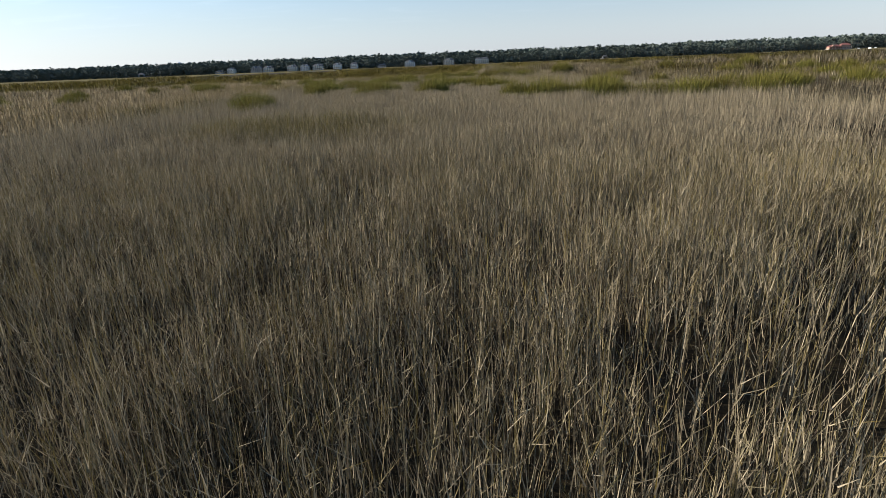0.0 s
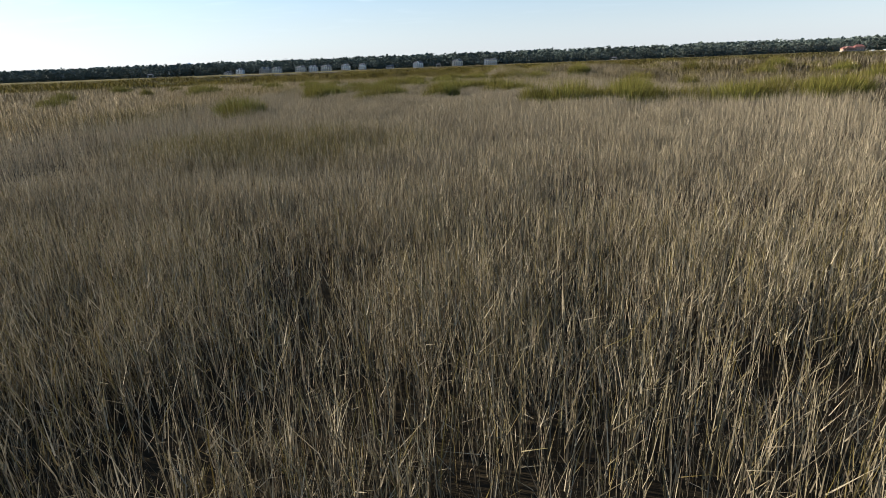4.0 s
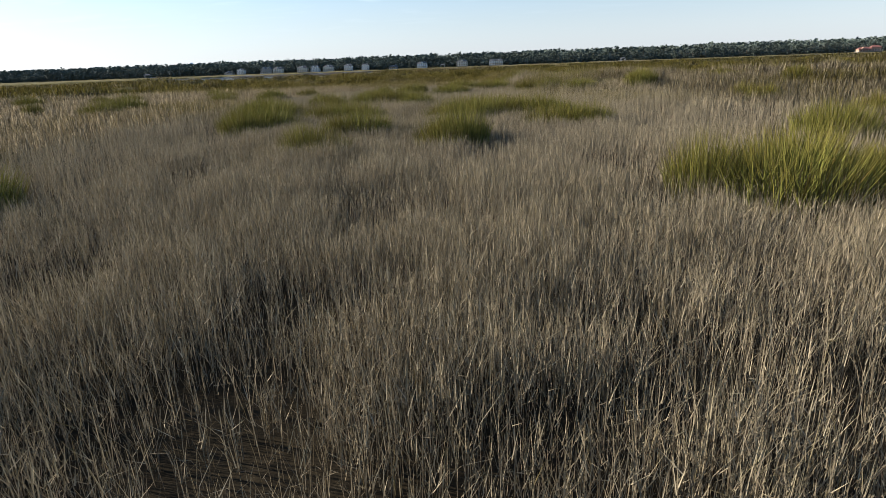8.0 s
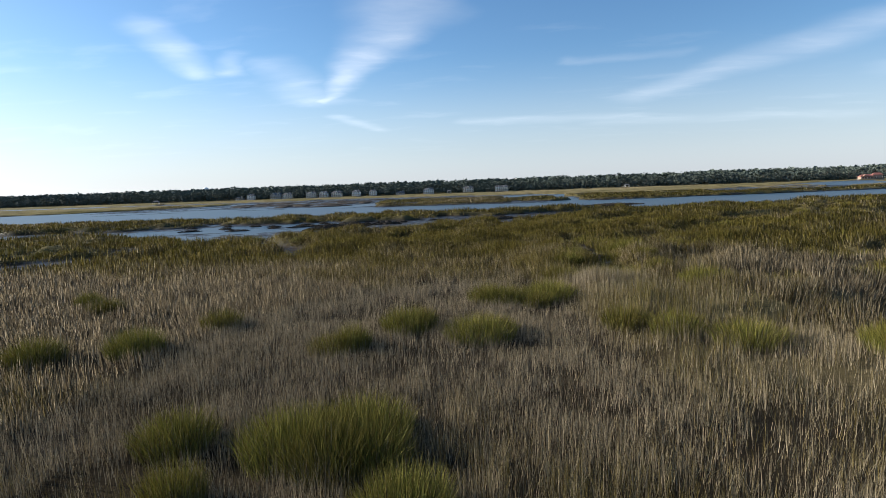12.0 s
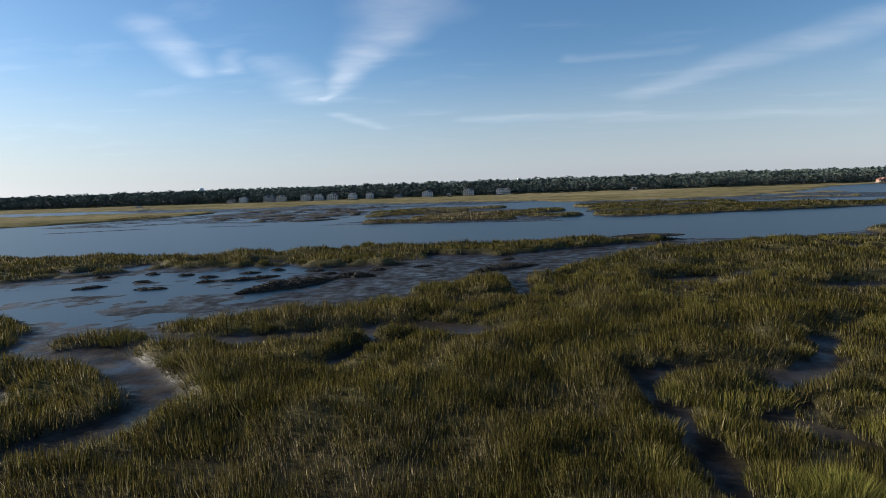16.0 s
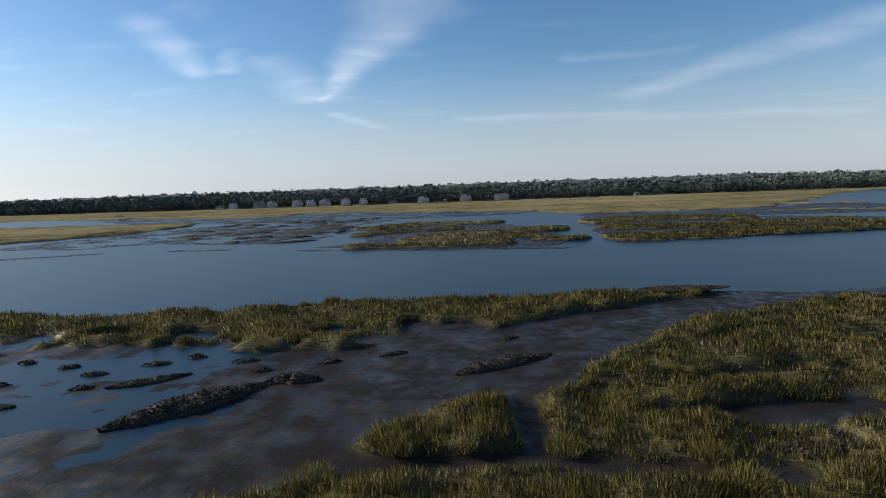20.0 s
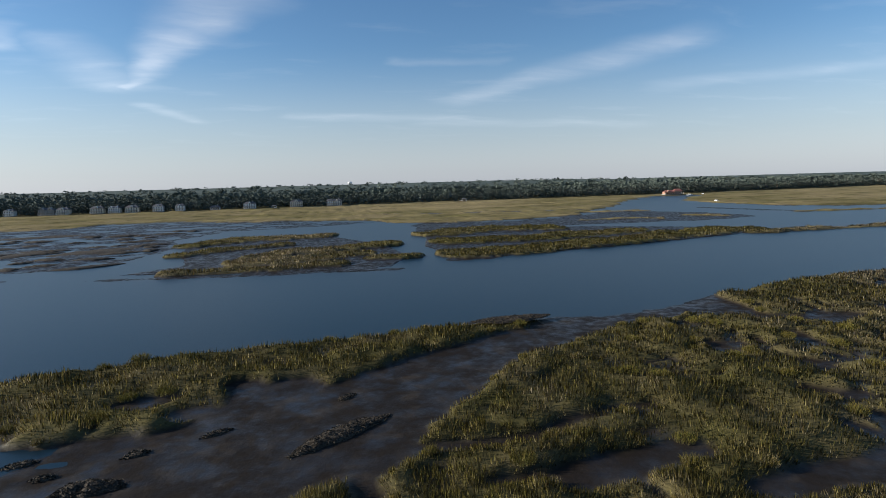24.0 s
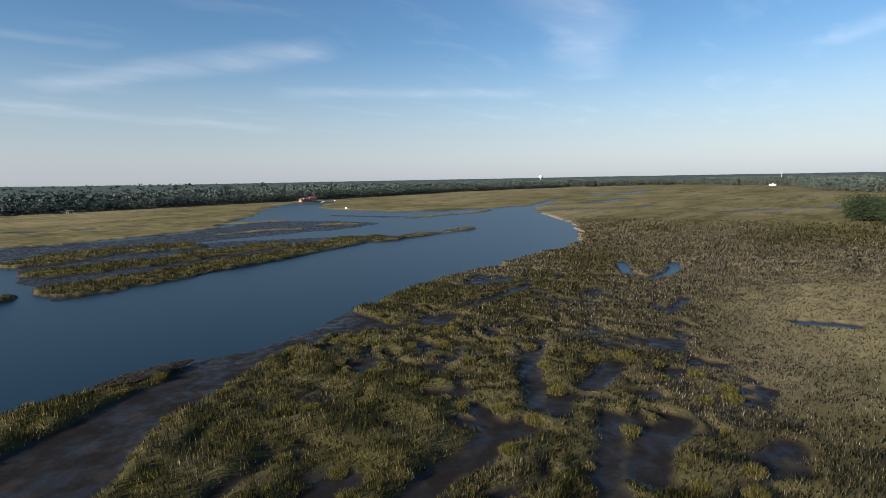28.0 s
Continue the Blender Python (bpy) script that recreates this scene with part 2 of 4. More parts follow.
M_GROUND, M_WATER, M_GRASS = ground_material(), water_material(), grass_material()
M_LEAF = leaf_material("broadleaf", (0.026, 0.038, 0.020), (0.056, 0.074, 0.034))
# distance haze is painted into this leaf colour: paler and bluer than broadleaf
M_HAZED_WOODS = leaf_material("hazed_foliage", (0.072, 0.090, 0.080), (0.108, 0.130, 0.104))
M_BARK = plain("bark", (0.10, 0.075, 0.055), 0.9)
M_WHITE = plain("white_paint", (0.74, 0.73, 0.70), 0.6, 0, 0.06)
M_CREAM = plain("cream_siding", (0.66, 0.60, 0.50), 0.7, 0, 0.08)
M_TAN = plain("tan_stucco", (0.36, 0.22, 0.15), 0.75, 0, 0.1)
M_GREYSIDE = plain("grey_siding", (0.30, 0.29, 0.27), 0.7, 0, 0.1)
M_ROOF = plain("grey_shingle", (0.10, 0.10, 0.105), 0.85, 0, 0.2)
M_REDROOF = plain("red_metal_roof", (0.21, 0.085, 0.062), 0.6, 0, 0.1)
M_GLASS = plain("dark_window", (0.03, 0.04, 0.05), 0.1, 0, 0.1)
def shell_material():
    m, k = material("oyster_shell")
    p = k.n("ShaderNodeNewGeometry").outputs["Position"]
    r = k.n("ShaderNodeNewGeometry").outputs["Random Per Island"]
    lump = k.noise(p, 5.0, 5)
    c = k.mix(k.step(lump, 0.35, 0.7), (0.022, 0.018, 0.013), (0.082, 0.068, 0.050))
    c = k.mix(k.step(r, 0.75, 1.0, 0.0, 0.6), c, (0.13, 0.115, 0.095))
    bump = k.n("ShaderNodeBump", Strength=1.0, Distance=0.12, Height=lump)
    b = k.n("ShaderNodeBsdfPrincipled", Roughness=0.85, **{"Base Color": c, "Normal": bump.outputs[0]})
    b.inputs["Specular IOR Level"].default_value = 0.15
    k.n("ShaderNodeOutputMaterial", Surface=b.outputs[0])
    return m


M_SHELL = shell_material()
M_METAL = plain("galvanised_steel", (0.35, 0.36, 0.37), 0.5, 0.6, 0.1)

# ---- shape of the marsh ----
rng = np.random.default_rng(7)
LATTICE = rng.random((256, 256))


def vnoise(x, y, size, seed=0):
    """Smooth value noise in 0..1 with cells of that size."""
    u, v = x / size + seed * 17.7, y / size + seed * 31.3
    i, j = np.floor(u).astype(int), np.floor(v).astype(int)
    a, b = u - i, v - j
    a, b = a * a * (3 - 2 * a), b * b * (3 - 2 * b)
    g = lambda p, q: LATTICE[p % 256, q % 256]  # noqa: E731
    return (g(i, j) * (1 - a) + g(i + 1, j) * a) * (1 - b) + (g(i, j + 1) * (1 - a) + g(i + 1, j + 1) * a) * b


def fbm(x, y, size, octaves=4, seed=0):
    total, amp, norm = 0.0, 1.0, 0.0
    for o in range(octaves):
        total, norm = total + amp * vnoise(x, y, size / 2**o, seed + o), norm + amp
        amp *= 0.5
    return total / norm


def line_dist(x, y, pts):
    d = np.full(np.shape(x), 1e9)
    for (ax, ay), (bx, by) in zip(pts, pts[1:]):
        ex, ey = bx - ax, by - ay
        t = np.clip(((x - ax) * ex + (y - ay) * ey) / (ex * ex + ey * ey), 0, 1)
        d = np.minimum(d, np.hypot(x - ax - t * ex, y - ay - t * ey))
    return d


def inside(x, y, pts):
    """Signed distance to a closed outline, positive inside."""
    d, odd = line_dist(x, y, [*pts, pts[0]]), np.zeros(np.shape(x), bool)
    for (ax, ay), (bx, by) in zip(pts, [*pts[1:], pts[0]]):
        if ay != by:
            odd ^= ((ay > y) != (by > y)) & (x < (bx - ax) * (y - ay) / (by - ay) + ax)
    return np.where(odd, d, -d)


FAR = 4900
NEAR_MARSH = [(-FAR, 148), (-100, 152), (-75, 156), (-60, 150), (-53, 144), (-48, 136), (-44, 141), (-34, 149), (-24, 152), (-12, 157), (-12, 165), (-7, 169),
              (-1, 174), (5, 174), (10, 179), (12, 184), (20, 191), (28, 202), (40, 210), (56, 217), (75, 222), (84, 216), (93, 237), (141, 248),
              (179, 248), (263, 257), (303, 274), (371, 317), (453, 390), (520, 440), (900, 600), (FAR, 800), (FAR, -FAR), (-FAR, -FAR)]
BAR = [(-FAR, 214), (-87, 216), (-55, 216.5), (-37, 219), (-29, 222), (-4, 224.5), (16, 227.5), (29, 228), (46, 227.5), (35, 221), (16, 212),
       (4, 203), (-8, 197), (-19, 192), (-32, 191), (-46, 193), (-54, 195), (-69, 193), (-90, 181), (-130, 176), (-FAR, 172)]
ISLE_A = [(-83, 328), (-52, 326), (-15, 311), (14, 310), (26, 312), (38, 338), (34, 390), (10, 444), (-28, 470), (-75, 460), (-70, 399), (-58, 350)]
ISLE_B = [(42, 371), (50, 326), (80, 324), (118, 330), (166, 340), (212, 352), (236, 366), (224, 395), (165, 438), (130, 448), (94, 462), (56, 440)]
# grassy ridges on the islands in the river, with their half widths
ISLE_RIDGES = [([(-66, 428), (-45, 447), (-2, 450)], 11.0), ([(-63, 384), (-46, 398), (-22, 409)], 7.5), ([(-30, 348), (-18, 370), (7, 380), (30, 386)], 10.0), ([(-30, 346), (-10, 344), (13, 358)], 9.0),
               ([(18, 340), (36, 338)], 5.0), ([(-53, 326), (-35, 327), (-15, 325), (5, 328)], 5.0)]
REACH_RIDGES = [([(67, 427), (94, 446), (130, 432)], 15.0), ([(62, 386), (106, 382), (160, 392)], 13.0), ([(57, 338), (84, 340), (128, 349), (167, 361), (215, 376), (222, 363)], 13.5), ([(183, 478), (225, 474), (231, 461)], 5.0),
                ([(234, 556), (273, 548)], 7.0), ([(267, 480), (281, 460)], 5.0), ([(239, 358), (269, 355), (300, 358)], 5.0), ([(356, 470), (420, 458), (470, 466)], 4.0)]
FAR_LEFT = [(-FAR, 330), (-420, 345), (-300, 374), (-269, 391), (-250, 414), (-228, 440), (-222, 500), (-240, 545), (-420, 570), (-FAR, 600)]
FAR_PLAIN = [(-FAR, 690), (-490, 700), (-390, 670), (-245, 614), (-209, 618), (-184, 656), (-125, 656), (-67, 607), (-33, 604), (36, 572), (54, 530), (86, 510), (130, 508), (202, 530), (240, 585),
             (300, 640), (340, 700), (380, 745), (440, 815), (500, 850), (560, 840), (470, 765), (421, 690), (405, 620), (410, 545), (440, 508), (493, 492), (560, 470), (900, 600), (FAR, 800), (FAR, FAR), (-FAR, FAR)]
SHORE = [(-FAR, 1010), (-700, 960), (-420, 925), (-150, 905), (30, 905), (340, 915), (620, 905), (1000, 945), (1400, 875), (1700, 670), (1480, 345), (1150, 250), (1010, 150), (950, -100), (FAR, -400), (FAR, FAR), (-FAR, FAR)]
NEAR_FLAT = [(-FAR, 118), (-60, 118), (-40, 120), (-10, 150), (40, 203), (60, 215), (90, 214), (97, 238), (76, 229), (58, 226), (46, 229), (0, 215), (-40, 205), (-90, 212), (-FAR, 205)]
LEFT_FLAT = [(-250, 360), (-190, 352), (-160, 372), (-112, 352), (-86, 362), (-74, 400), (-84, 470), (-60, 520), (-30, 525), (40, 545), (-20, 600), (-110, 670), (-390, 690), (-490, 720), (-300, 560), (-190, 520), (-228, 435)]
REACH_FLAT = [(55, 450), (240, 438), (300, 445), (300, 500), (262, 560), (240, 560), (200, 520), (130, 500), (66, 515)]
SHOALS = [((-198, 318), (-165, 331), 4.0), ((-78, 324), (-50, 319), 2.5), ((-50, 319), (24, 309), 2.6), ((50, 325), (62, 323), 3.0), ((-131, 334), (-108, 333), 1.3), ((30, 228), (48, 227), 2.0), ((95, 236), (84, 230), 2.0), ((344, 560), (352, 513), 7.0), ((352, 513), (357, 480), 5.0)]
# creeks that cut the near marsh, on both sides of the meadow
MEADOW_CREEKS = [([(-70, 124), (-50, 131), (-42, 135), (-35, 138.5), (-26, 140.3), (-17, 142), (-10, 145), (-2, 141.7)], 2.0), ([(-42, 134), (-35, 133.2), (-28, 127), (-25, 124), (-26, 120), (-28.5, 117)], 1.7),
                 ([(-60, 112), (-50, 122), (-47, 130), (-47, 136)], 3.0), ([(-13, 136.5), (-15.4, 131.5), (-18, 131)], 1.2),
                 ([(10, 129.5), (15, 130.9), (17.7, 129.6), (20.7, 128.4), (25.9, 133.4), (27.3, 138)], 1.4), ([(9.5, 130), (9.9, 121.5), (10.2, 114), (9.7, 108.5), (9.3, 103), (9.3, 97)], 0.9), ([(18, 83), (21, 85), (26, 84)], 0.9)]
# pools and runnels of the tidal fringe
FRINGE_CREEKS = [([(-20, 159.5), (-12, 159), (-5, 158.6), (3.4, 160.6), (8.8, 158.4), (17, 158.6), (22, 157.8)], 1.4), ([(2.4, 177), (2.9, 169), (2.9, 163), (3.7, 161)], 1.3), ([(10.5, 178.4), (17.2, 177.2), (22.9, 177.6), (28.3, 180.6), (35.4, 182), (40.4, 181.8)], 0.9),
                 ([(22.7, 168.2), (29, 169.6), (37, 170)], 2.5), ([(14.9, 169.6), (19.6, 169.7), (22, 168)], 0.8), ([(40, 161.3), (46.6, 162.2), (53, 161.8), (58.6, 162.9), (63, 161.6)], 2.1),
                 ([(64.9, 171.7), (62.5, 166.7), (59.5, 163.5)], 1.3), ([(59, 170.3), (60.1, 167.1)], 1.2), ([(64, 180.8), (66.2, 178)], 1.4)]
POOLS = [([(100.6, 181.4), (91, 177), (82.8, 173.1), (76.6, 168.1), (70, 163.5), (70.9, 159.2)], 1.4), ([(82.8, 160.9), (90, 161.3), (97.2, 162.1)], 1.9), ([(74.8, 154.2), (66.3, 149.6), (57.7, 147.2), (55, 144)], 1.5),
         ([(76.4, 144.9), (69.8, 145.3), (61.2, 142.8)], 2.3), ([(99, 153.2), (100.3, 150.7)], 1.5), ([(84, 203), (82, 197)], 1.5), ([(91, 236), (88.9, 224), (87.7, 214.5), (97, 211), (106, 210.8)], 2.4), ([(116, 213), (130, 213.7), (152.8, 216)], 1.8),
         ([(145.6, 172.7), (141.7, 167.7), (160.8, 169.4)], 1.3), ([(105, 194), (113, 192)], 1.4), ([(106.5, 177), (115.8, 172)], 1.2), ([(73, 134), (80.8, 131.6)], 1.5)]
OUTER_POOLS = [([(213.8, 211), (190, 199), (184.3, 188.6), (200, 187), (212, 189.2), (224, 194)], 2.2), ([(241, 165.6), (249.5, 155.6)], 1.8), ([(282, 156), (275, 148), (266.3, 141)], 1.8), ([(151, 140), (154, 131)], 2.0),
               ([(540, 250), (610, 212), (665, 172)], 4.0), ([(470, 410), (520, 395), (600, 330)], 4.0), ([(900, 560), (1010, 520), (1080, 540)], 14.0), ([(570, 470), (660, 430), (760, 440)], 7.0), ([(60, 640), (170, 610), (240, 590)], 2.0)]
CREEKS = MEADOW_CREEKS + FRINGE_CREEKS + POOLS + OUTER_POOLS


def hill(x, y):
    """Low rise of the land behind the far shore."""
    return 13 * np.clip((y - 960) / 700, 0, 1) * np.clip((1300 - x) / 600, 0, 1)


def ridge_edge(x):
    """Where the even meadow gives way to tussocky ground."""
    return np.interp(x, [-5, 1, 4, 7, 14, 40], [122, 118, 100, 86, 79, 76])


def marsh(x, y):
    """Signed depth into the grass (metres), and a mask of open mud."""
    wob = (fbm(x, y, 16, 4, 3) - 0.5) * 9 * np.clip((np.hypot(x, y - 150)) / 120, 0.45, 3)
    fine = (fbm(x, y, 5, 3, 9) - 0.5) * 3.0 + (fbm(x, y, 2.0, 2, 33) - 0.5) * 1.6
    g = np.maximum.reduce([inside(x, y, p) for p in (NEAR_MARSH, BAR, FAR_LEFT, FAR_PLAIN)] + [w - line_dist(x, y, pts) for pts, w in ISLE_RIDGES + REACH_RIDGES])
    g = g + wob * 0.45 + fine
    # tidal fringe: pools and runnels between the tussocks
    near = np.clip(inside(x, y, [(-60, 118), (6, 120), (40, 118), (90, 124), (150, 165), (210, 190), (180, 255), (60, 222), (0, 172), (-50, 150)]) / 14 + 0.5, 0, 1)
    near = near * np.clip((x - 46) / 16, 0, 1)
    wx, wy = x + 6 * (fbm(x, y, 12, 3, 21) - 0.5), y + 6 * (fbm(x, y, 12, 3, 25) - 0.5)
    runnel = np.abs(fbm(wx, wy, 15, 2, 30) - 0.5) * 30 - 0.35 + fine * 0.6
    pool = (0.72 - fbm(wx, wy, 7, 2, 41)) * 14
    g = np.where(near > 0, np.minimum(g, np.minimum(runnel, pool) + (1 - near) * 12), g)
    rough = humps(x, y)[1] * np.clip(inside(x, y, [(-75, 98), (45, 60), (110, 118), (150, 165), (110, 235), (60, 225), (-12, 170), (-75, 150)]) / 6, 0, 1)
    trench = np.abs(fbm(wx * 0.8 + wy * 0.35, wy - 0.3 * wx, 11, 2, 36) - 0.5) * 26 - 0.40 + fine * 0.45
    trench = np.maximum(trench, (0.50 - vnoise(x, y, 9, 38)) * 9)
    g = np.where(rough > 0, np.minimum(g, trench + (1 - rough) * 12), g)
    ragged = np.clip(inside(x, y, [(-95, 184), (-40, 182), (8, 200), (0, 212), (-30, 206), (-95, 203)]) / 5 + 0.3, 0, 1)
    g = np.where(ragged > 0, np.minimum(g, (fbm(wx, wy, 7, 2, 47) - 0.50) * 16 + (1 - ragged) * 9), g)
    for pts, w in CREEKS:
        g = np.minimum(g, line_dist(x, y, pts) - w * (0.75 + 0.5 * vnoise(x, y, 6, 77)) + fine * 0.35)
    pools = np.minimum.reduce([line_dist(x, y, pts) - w * 0.9 for pts, w in OUTER_POOLS])
    mud = np.maximum.reduce([inside(x, y, p) for p in (NEAR_FLAT, LEFT_FLAT, REACH_FLAT)] + [w - line_dist(x, y, [a, b]) for a, b, w in SHOALS])
    mud = np.maximum(mud, np.where(inside(x, y, NEAR_MARSH) > 3, 4.0, -1e3))
    mud = np.maximum(mud, np.where(inside(x, y, FAR_PLAIN) > 6, 4.0, -1e3))
    mud = np.maximum(mud, np.where(np.maximum(inside(x, y, ISLE_A), inside(x, y, ISLE_B)) > 4, 4.0, -1e3))
    return g, np.where(pools < 0, -2.5, mud + fine * 0.6 + wob * 0.5)


def straw_meadow(x, y):
    return np.clip(2.0 - 1.6 * np.hypot((x - 165) / 85, (y - 112) / 58), 0, 1)


def humps(x, y):
    """Tussocky relief of the tidal fringe, 0..1, and where it holds."""
    m = np.clip((fbm(x, y, 3.4, 2, 130) - 0.25) * 1.7, 0, 1) * 0.45 + np.clip((fbm(x, y, 7, 2, 135) - 0.3) * 2.2, 0, 1) * 0.75
    where = 1 - np.clip((ridge_edge(x) - y) / 12, 0, 1) * np.clip((60 - x) / 20, 0, 1)
    where = where * (1 - straw_meadow(x, y))
    return np.clip(m, 0, 1), where


def far_clumps(x, y):
    return np.clip((fbm(x * 0.7, y * 1.35, 8, 2, 84) - 0.34) * 2.4, 0, 1)


def ground_height(x, y):
    g, mud = marsh(x, y)
    far = np.clip((np.hypot(x, y - 120) - 130) / 90, 0, 1)
    bed = np.clip(mud * 0.06, -1.2, 0.11) + 0.10 * (fbm(x, y, 9, 3, 61) - 0.42) + 0.05 * (fbm(x, y, 2.2, 2, 66) - 0.5)
    left_flat = np.clip(inside(x, y, LEFT_FLAT) / 10, 0, 1)
    bed = bed + left_flat * (-0.11 + 1.7 * np.clip(fbm(x, y * 1.6, 13, 3, 70) - 0.46, -0.1, 0.25))
    wet = np.clip((-14 - x) / 22, 0, 1) * np.clip((y - 138) / 14, 0, 1) * np.clip((230 - y) / 20, 0, 1)
    bed = bed - wet * (0.125 + 0.10 * (fbm(x, y * 2.2, 14, 3, 72) - 0.5))
    top = 0.30 + 0.10 * (fbm(x, y, 4, 3, 80) - 0.5) + far * (0.12 + np.where(inside(x, y, NEAR_MARSH) > 0, 0.5, 0.95) * far_clumps(x, y))
    hump, where = humps(x, y)
    top = top + where * (1 - far) * (1.05 * hump * np.clip(g / 1.5, 0, 1))
    rise = np.clip((g + 0.5) / 1.1, 0, 1)
    rise = rise * rise * (3 - 2 * rise)
    z = bed * (1 - rise) + top * rise
    wood = np.clip(inside(x, y, SHORE) / 25, 0, 1)
    return z + wood * (1.6 + hill(x, y)), g, mud, wood


def greenness(x, y):
    """0 for straw-coloured grass, 1 for green."""
    near = np.clip((ridge_edge(x) - 8 - y) / 12, 0, 1) * np.clip((95 - np.abs(x)) / 20, 0, 1)
    n = fbm(x, y, 11, 3, 90)
    meadow = 0.12 + 0.14 * np.clip((20 - y) / 4, 0, 1) + 0.36 * np.clip((n - 0.53) * 5, 0, 1) * np.clip((y - 18) / 16, 0.2, 1)
    meadow = meadow - 0.45 * np.clip(1.6 - np.hypot((x - 8) / 6, (y - 46) / 5), 0, 1)
    meadow = np.maximum(meadow, 0.44 * np.clip(1.5 - np.hypot((x - -2.1) / 4.5, (y - 24.6) / 3.5), 0, 1))
    fringe = 0.74 + 0.7 * (fbm(x, y, 8, 3, 95) - 0.5) - 0.40 * np.clip((114 - y) / 15, 0, 1) * np.clip((x + 2) / 6, 0, 1)
    far = np.clip((np.hypot(x, y - 130) - 90) / 120, 0, 1)
    wide = 0.40 + 1.1 * (fbm(x, y * 1.8, 60, 4, 99) - 0.5)
    plain_ = np.clip((inside(x, y, FAR_PLAIN) - 80) / 90, 0, 1) * np.clip((x + 60) / 160, 0.25, 1) * 0.33
    straw = np.clip(1 - np.hypot((x - 105) / 45, (y - 140) / 26), 0, 1) * 0.8
    straw = np.maximum(straw, np.clip(1.4 - np.hypot((x - 185) / 115, (y - 115) / 75), 0, 1) * 0.42)
    isle = np.clip(np.maximum(inside(x, y, ISLE_A), inside(x, y, ISLE_B)) / 5 + 1, 0, 1) * 0.28
    wide = wide + isle
    return np.clip(np.minimum((near * meadow + (1 - near) * (fringe * (1 - far) + far * wide)) - plain_ - straw, 0.8), 0, 1)


def axis(lo, hi, a, b, step, slow=0.0135, fast=0.09, reach=330):
    """Even steps from a to b, widening slowly for some way on both sides, then fast."""
    def run(at, sign, end):
        out, s = [], step
        while (at - end) * sign < 0:
            s += step * 0 + s * (slow if abs(at - (a if sign < 0 else b)) < reach else fast)
            at += sign * s
            out.append(at)
        return out

    return np.array(run(a, -1, lo)[::-1] + list(np.arange(a, b, step)) + run(b - step, 1, hi))


def grid_mesh(name, xs, ys, z):
    nx, ny = len(xs), len(ys)
    gx, gy = np.meshgrid(xs, ys)
    co = np.stack([gx, gy, z], -1).reshape(-1, 3)
    i = np.arange(nx * ny).reshape(ny, nx)
    quads = np.stack([i[:-1, :-1], i[:-1, 1:], i[1:, 1:], i[1:, :-1]], -1).reshape(-1, 4)
    return raw_mesh(name, co, quads)


def raw_mesh(name, co, faces, sizes=None, attrs=(), smooth=True):
    """A mesh from arrays; faces of one size, or a flat list with sizes."""
    me = bpy.data.meshes.new(name)
    if sizes is None:
        sizes = np.full(len(faces), faces.shape[1])
    loops = np.asarray(faces).ravel()
    me.vertices.add(len(co))
    me.vertices.foreach_set("co", np.ascontiguousarray(co, np.float32).ravel())
    me.loops.add(len(loops))
    me.loops.foreach_set("vertex_index", loops.astype(np.int32))
    me.polygons.add(len(sizes))
    me.polygons.foreach_set("loop_start", np.r_[0, np.cumsum(sizes)[:-1]].astype(np.int32))
    me.polygons.foreach_set("use_smooth", np.full(len(sizes), smooth))
    for key, values in attrs:
        me.attributes.new(key, "FLOAT", "POINT").data.foreach_set("value", np.ascontiguousarray(values, np.float32))
    me.update(calc_edges=True)
    return me


def make_ground():
    xs = axis(-FAR, FAR, -70, 106, 0.8)
    ys = np.r_[axis(-FAR, 107, 10, 108, 1.4, 0.09), axis(108.8, FAR, 108.8, 234, 0.8)]
    gx, gy = np.meshgrid(xs, ys)
    z, g, mud, wood = ground_height(gx, gy)
    me = grid_mesh("ground", xs, ys, z)
    sandy = np.clip(1.4 - line_dist(gx, gy, [(255, 257), (303, 275), (371, 318), (448, 388)]) / 5.0, 0, 1) * (g < 6)
    away = np.clip((np.hypot(gx, gy - 120) - 130) / 90, 0, 1)
    tidal = np.clip(1 - inside(gx, gy, FAR_PLAIN) / 60, 0, 1) * np.clip(1.4 - np.hypot(gx - 60, gy - 300) / 420, 0, 1)
    tidal = tidal * np.where(np.maximum(inside(gx, gy, ISLE_A), inside(gx, gy, ISLE_B)) > -5, 1.0, 0.15)
    # bare mud in hollows between clumps, its dark colour also painting their shade
    bare_shade = away * tidal * np.clip(0.9 - 2.8 * far_clumps(gx, gy), 0, 1) + (1 - away) * 0.8 * np.clip(1 - 3.0 * humps(gx, gy)[0], 0, 1) * humps(gx, gy)[1]
    dry = np.clip((g + 0.1) / 0.9, 0, 1) * (1 - 0.85 * np.clip(bare_shade, 0, 1))
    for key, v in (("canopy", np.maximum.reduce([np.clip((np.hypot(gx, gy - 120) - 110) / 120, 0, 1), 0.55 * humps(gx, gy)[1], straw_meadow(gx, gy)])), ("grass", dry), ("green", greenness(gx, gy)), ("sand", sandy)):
        me.attributes.new(key, "FLOAT", "POINT").data.foreach_set("value", v.astype(np.float32).ravel())
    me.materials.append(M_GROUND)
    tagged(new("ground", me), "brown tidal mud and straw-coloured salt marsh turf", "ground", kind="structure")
    wx = np.array([-FAR, -1000, -300, 0, 300, 1000, FAR], float)
    water = grid_mesh("water", wx, wx, np.zeros((7, 7)))
    water.materials.append(M_WATER)
    tagged(new("water", water), "calm blue-grey tidal river water with fine ripples", "water", kind="structure")


make_ground()

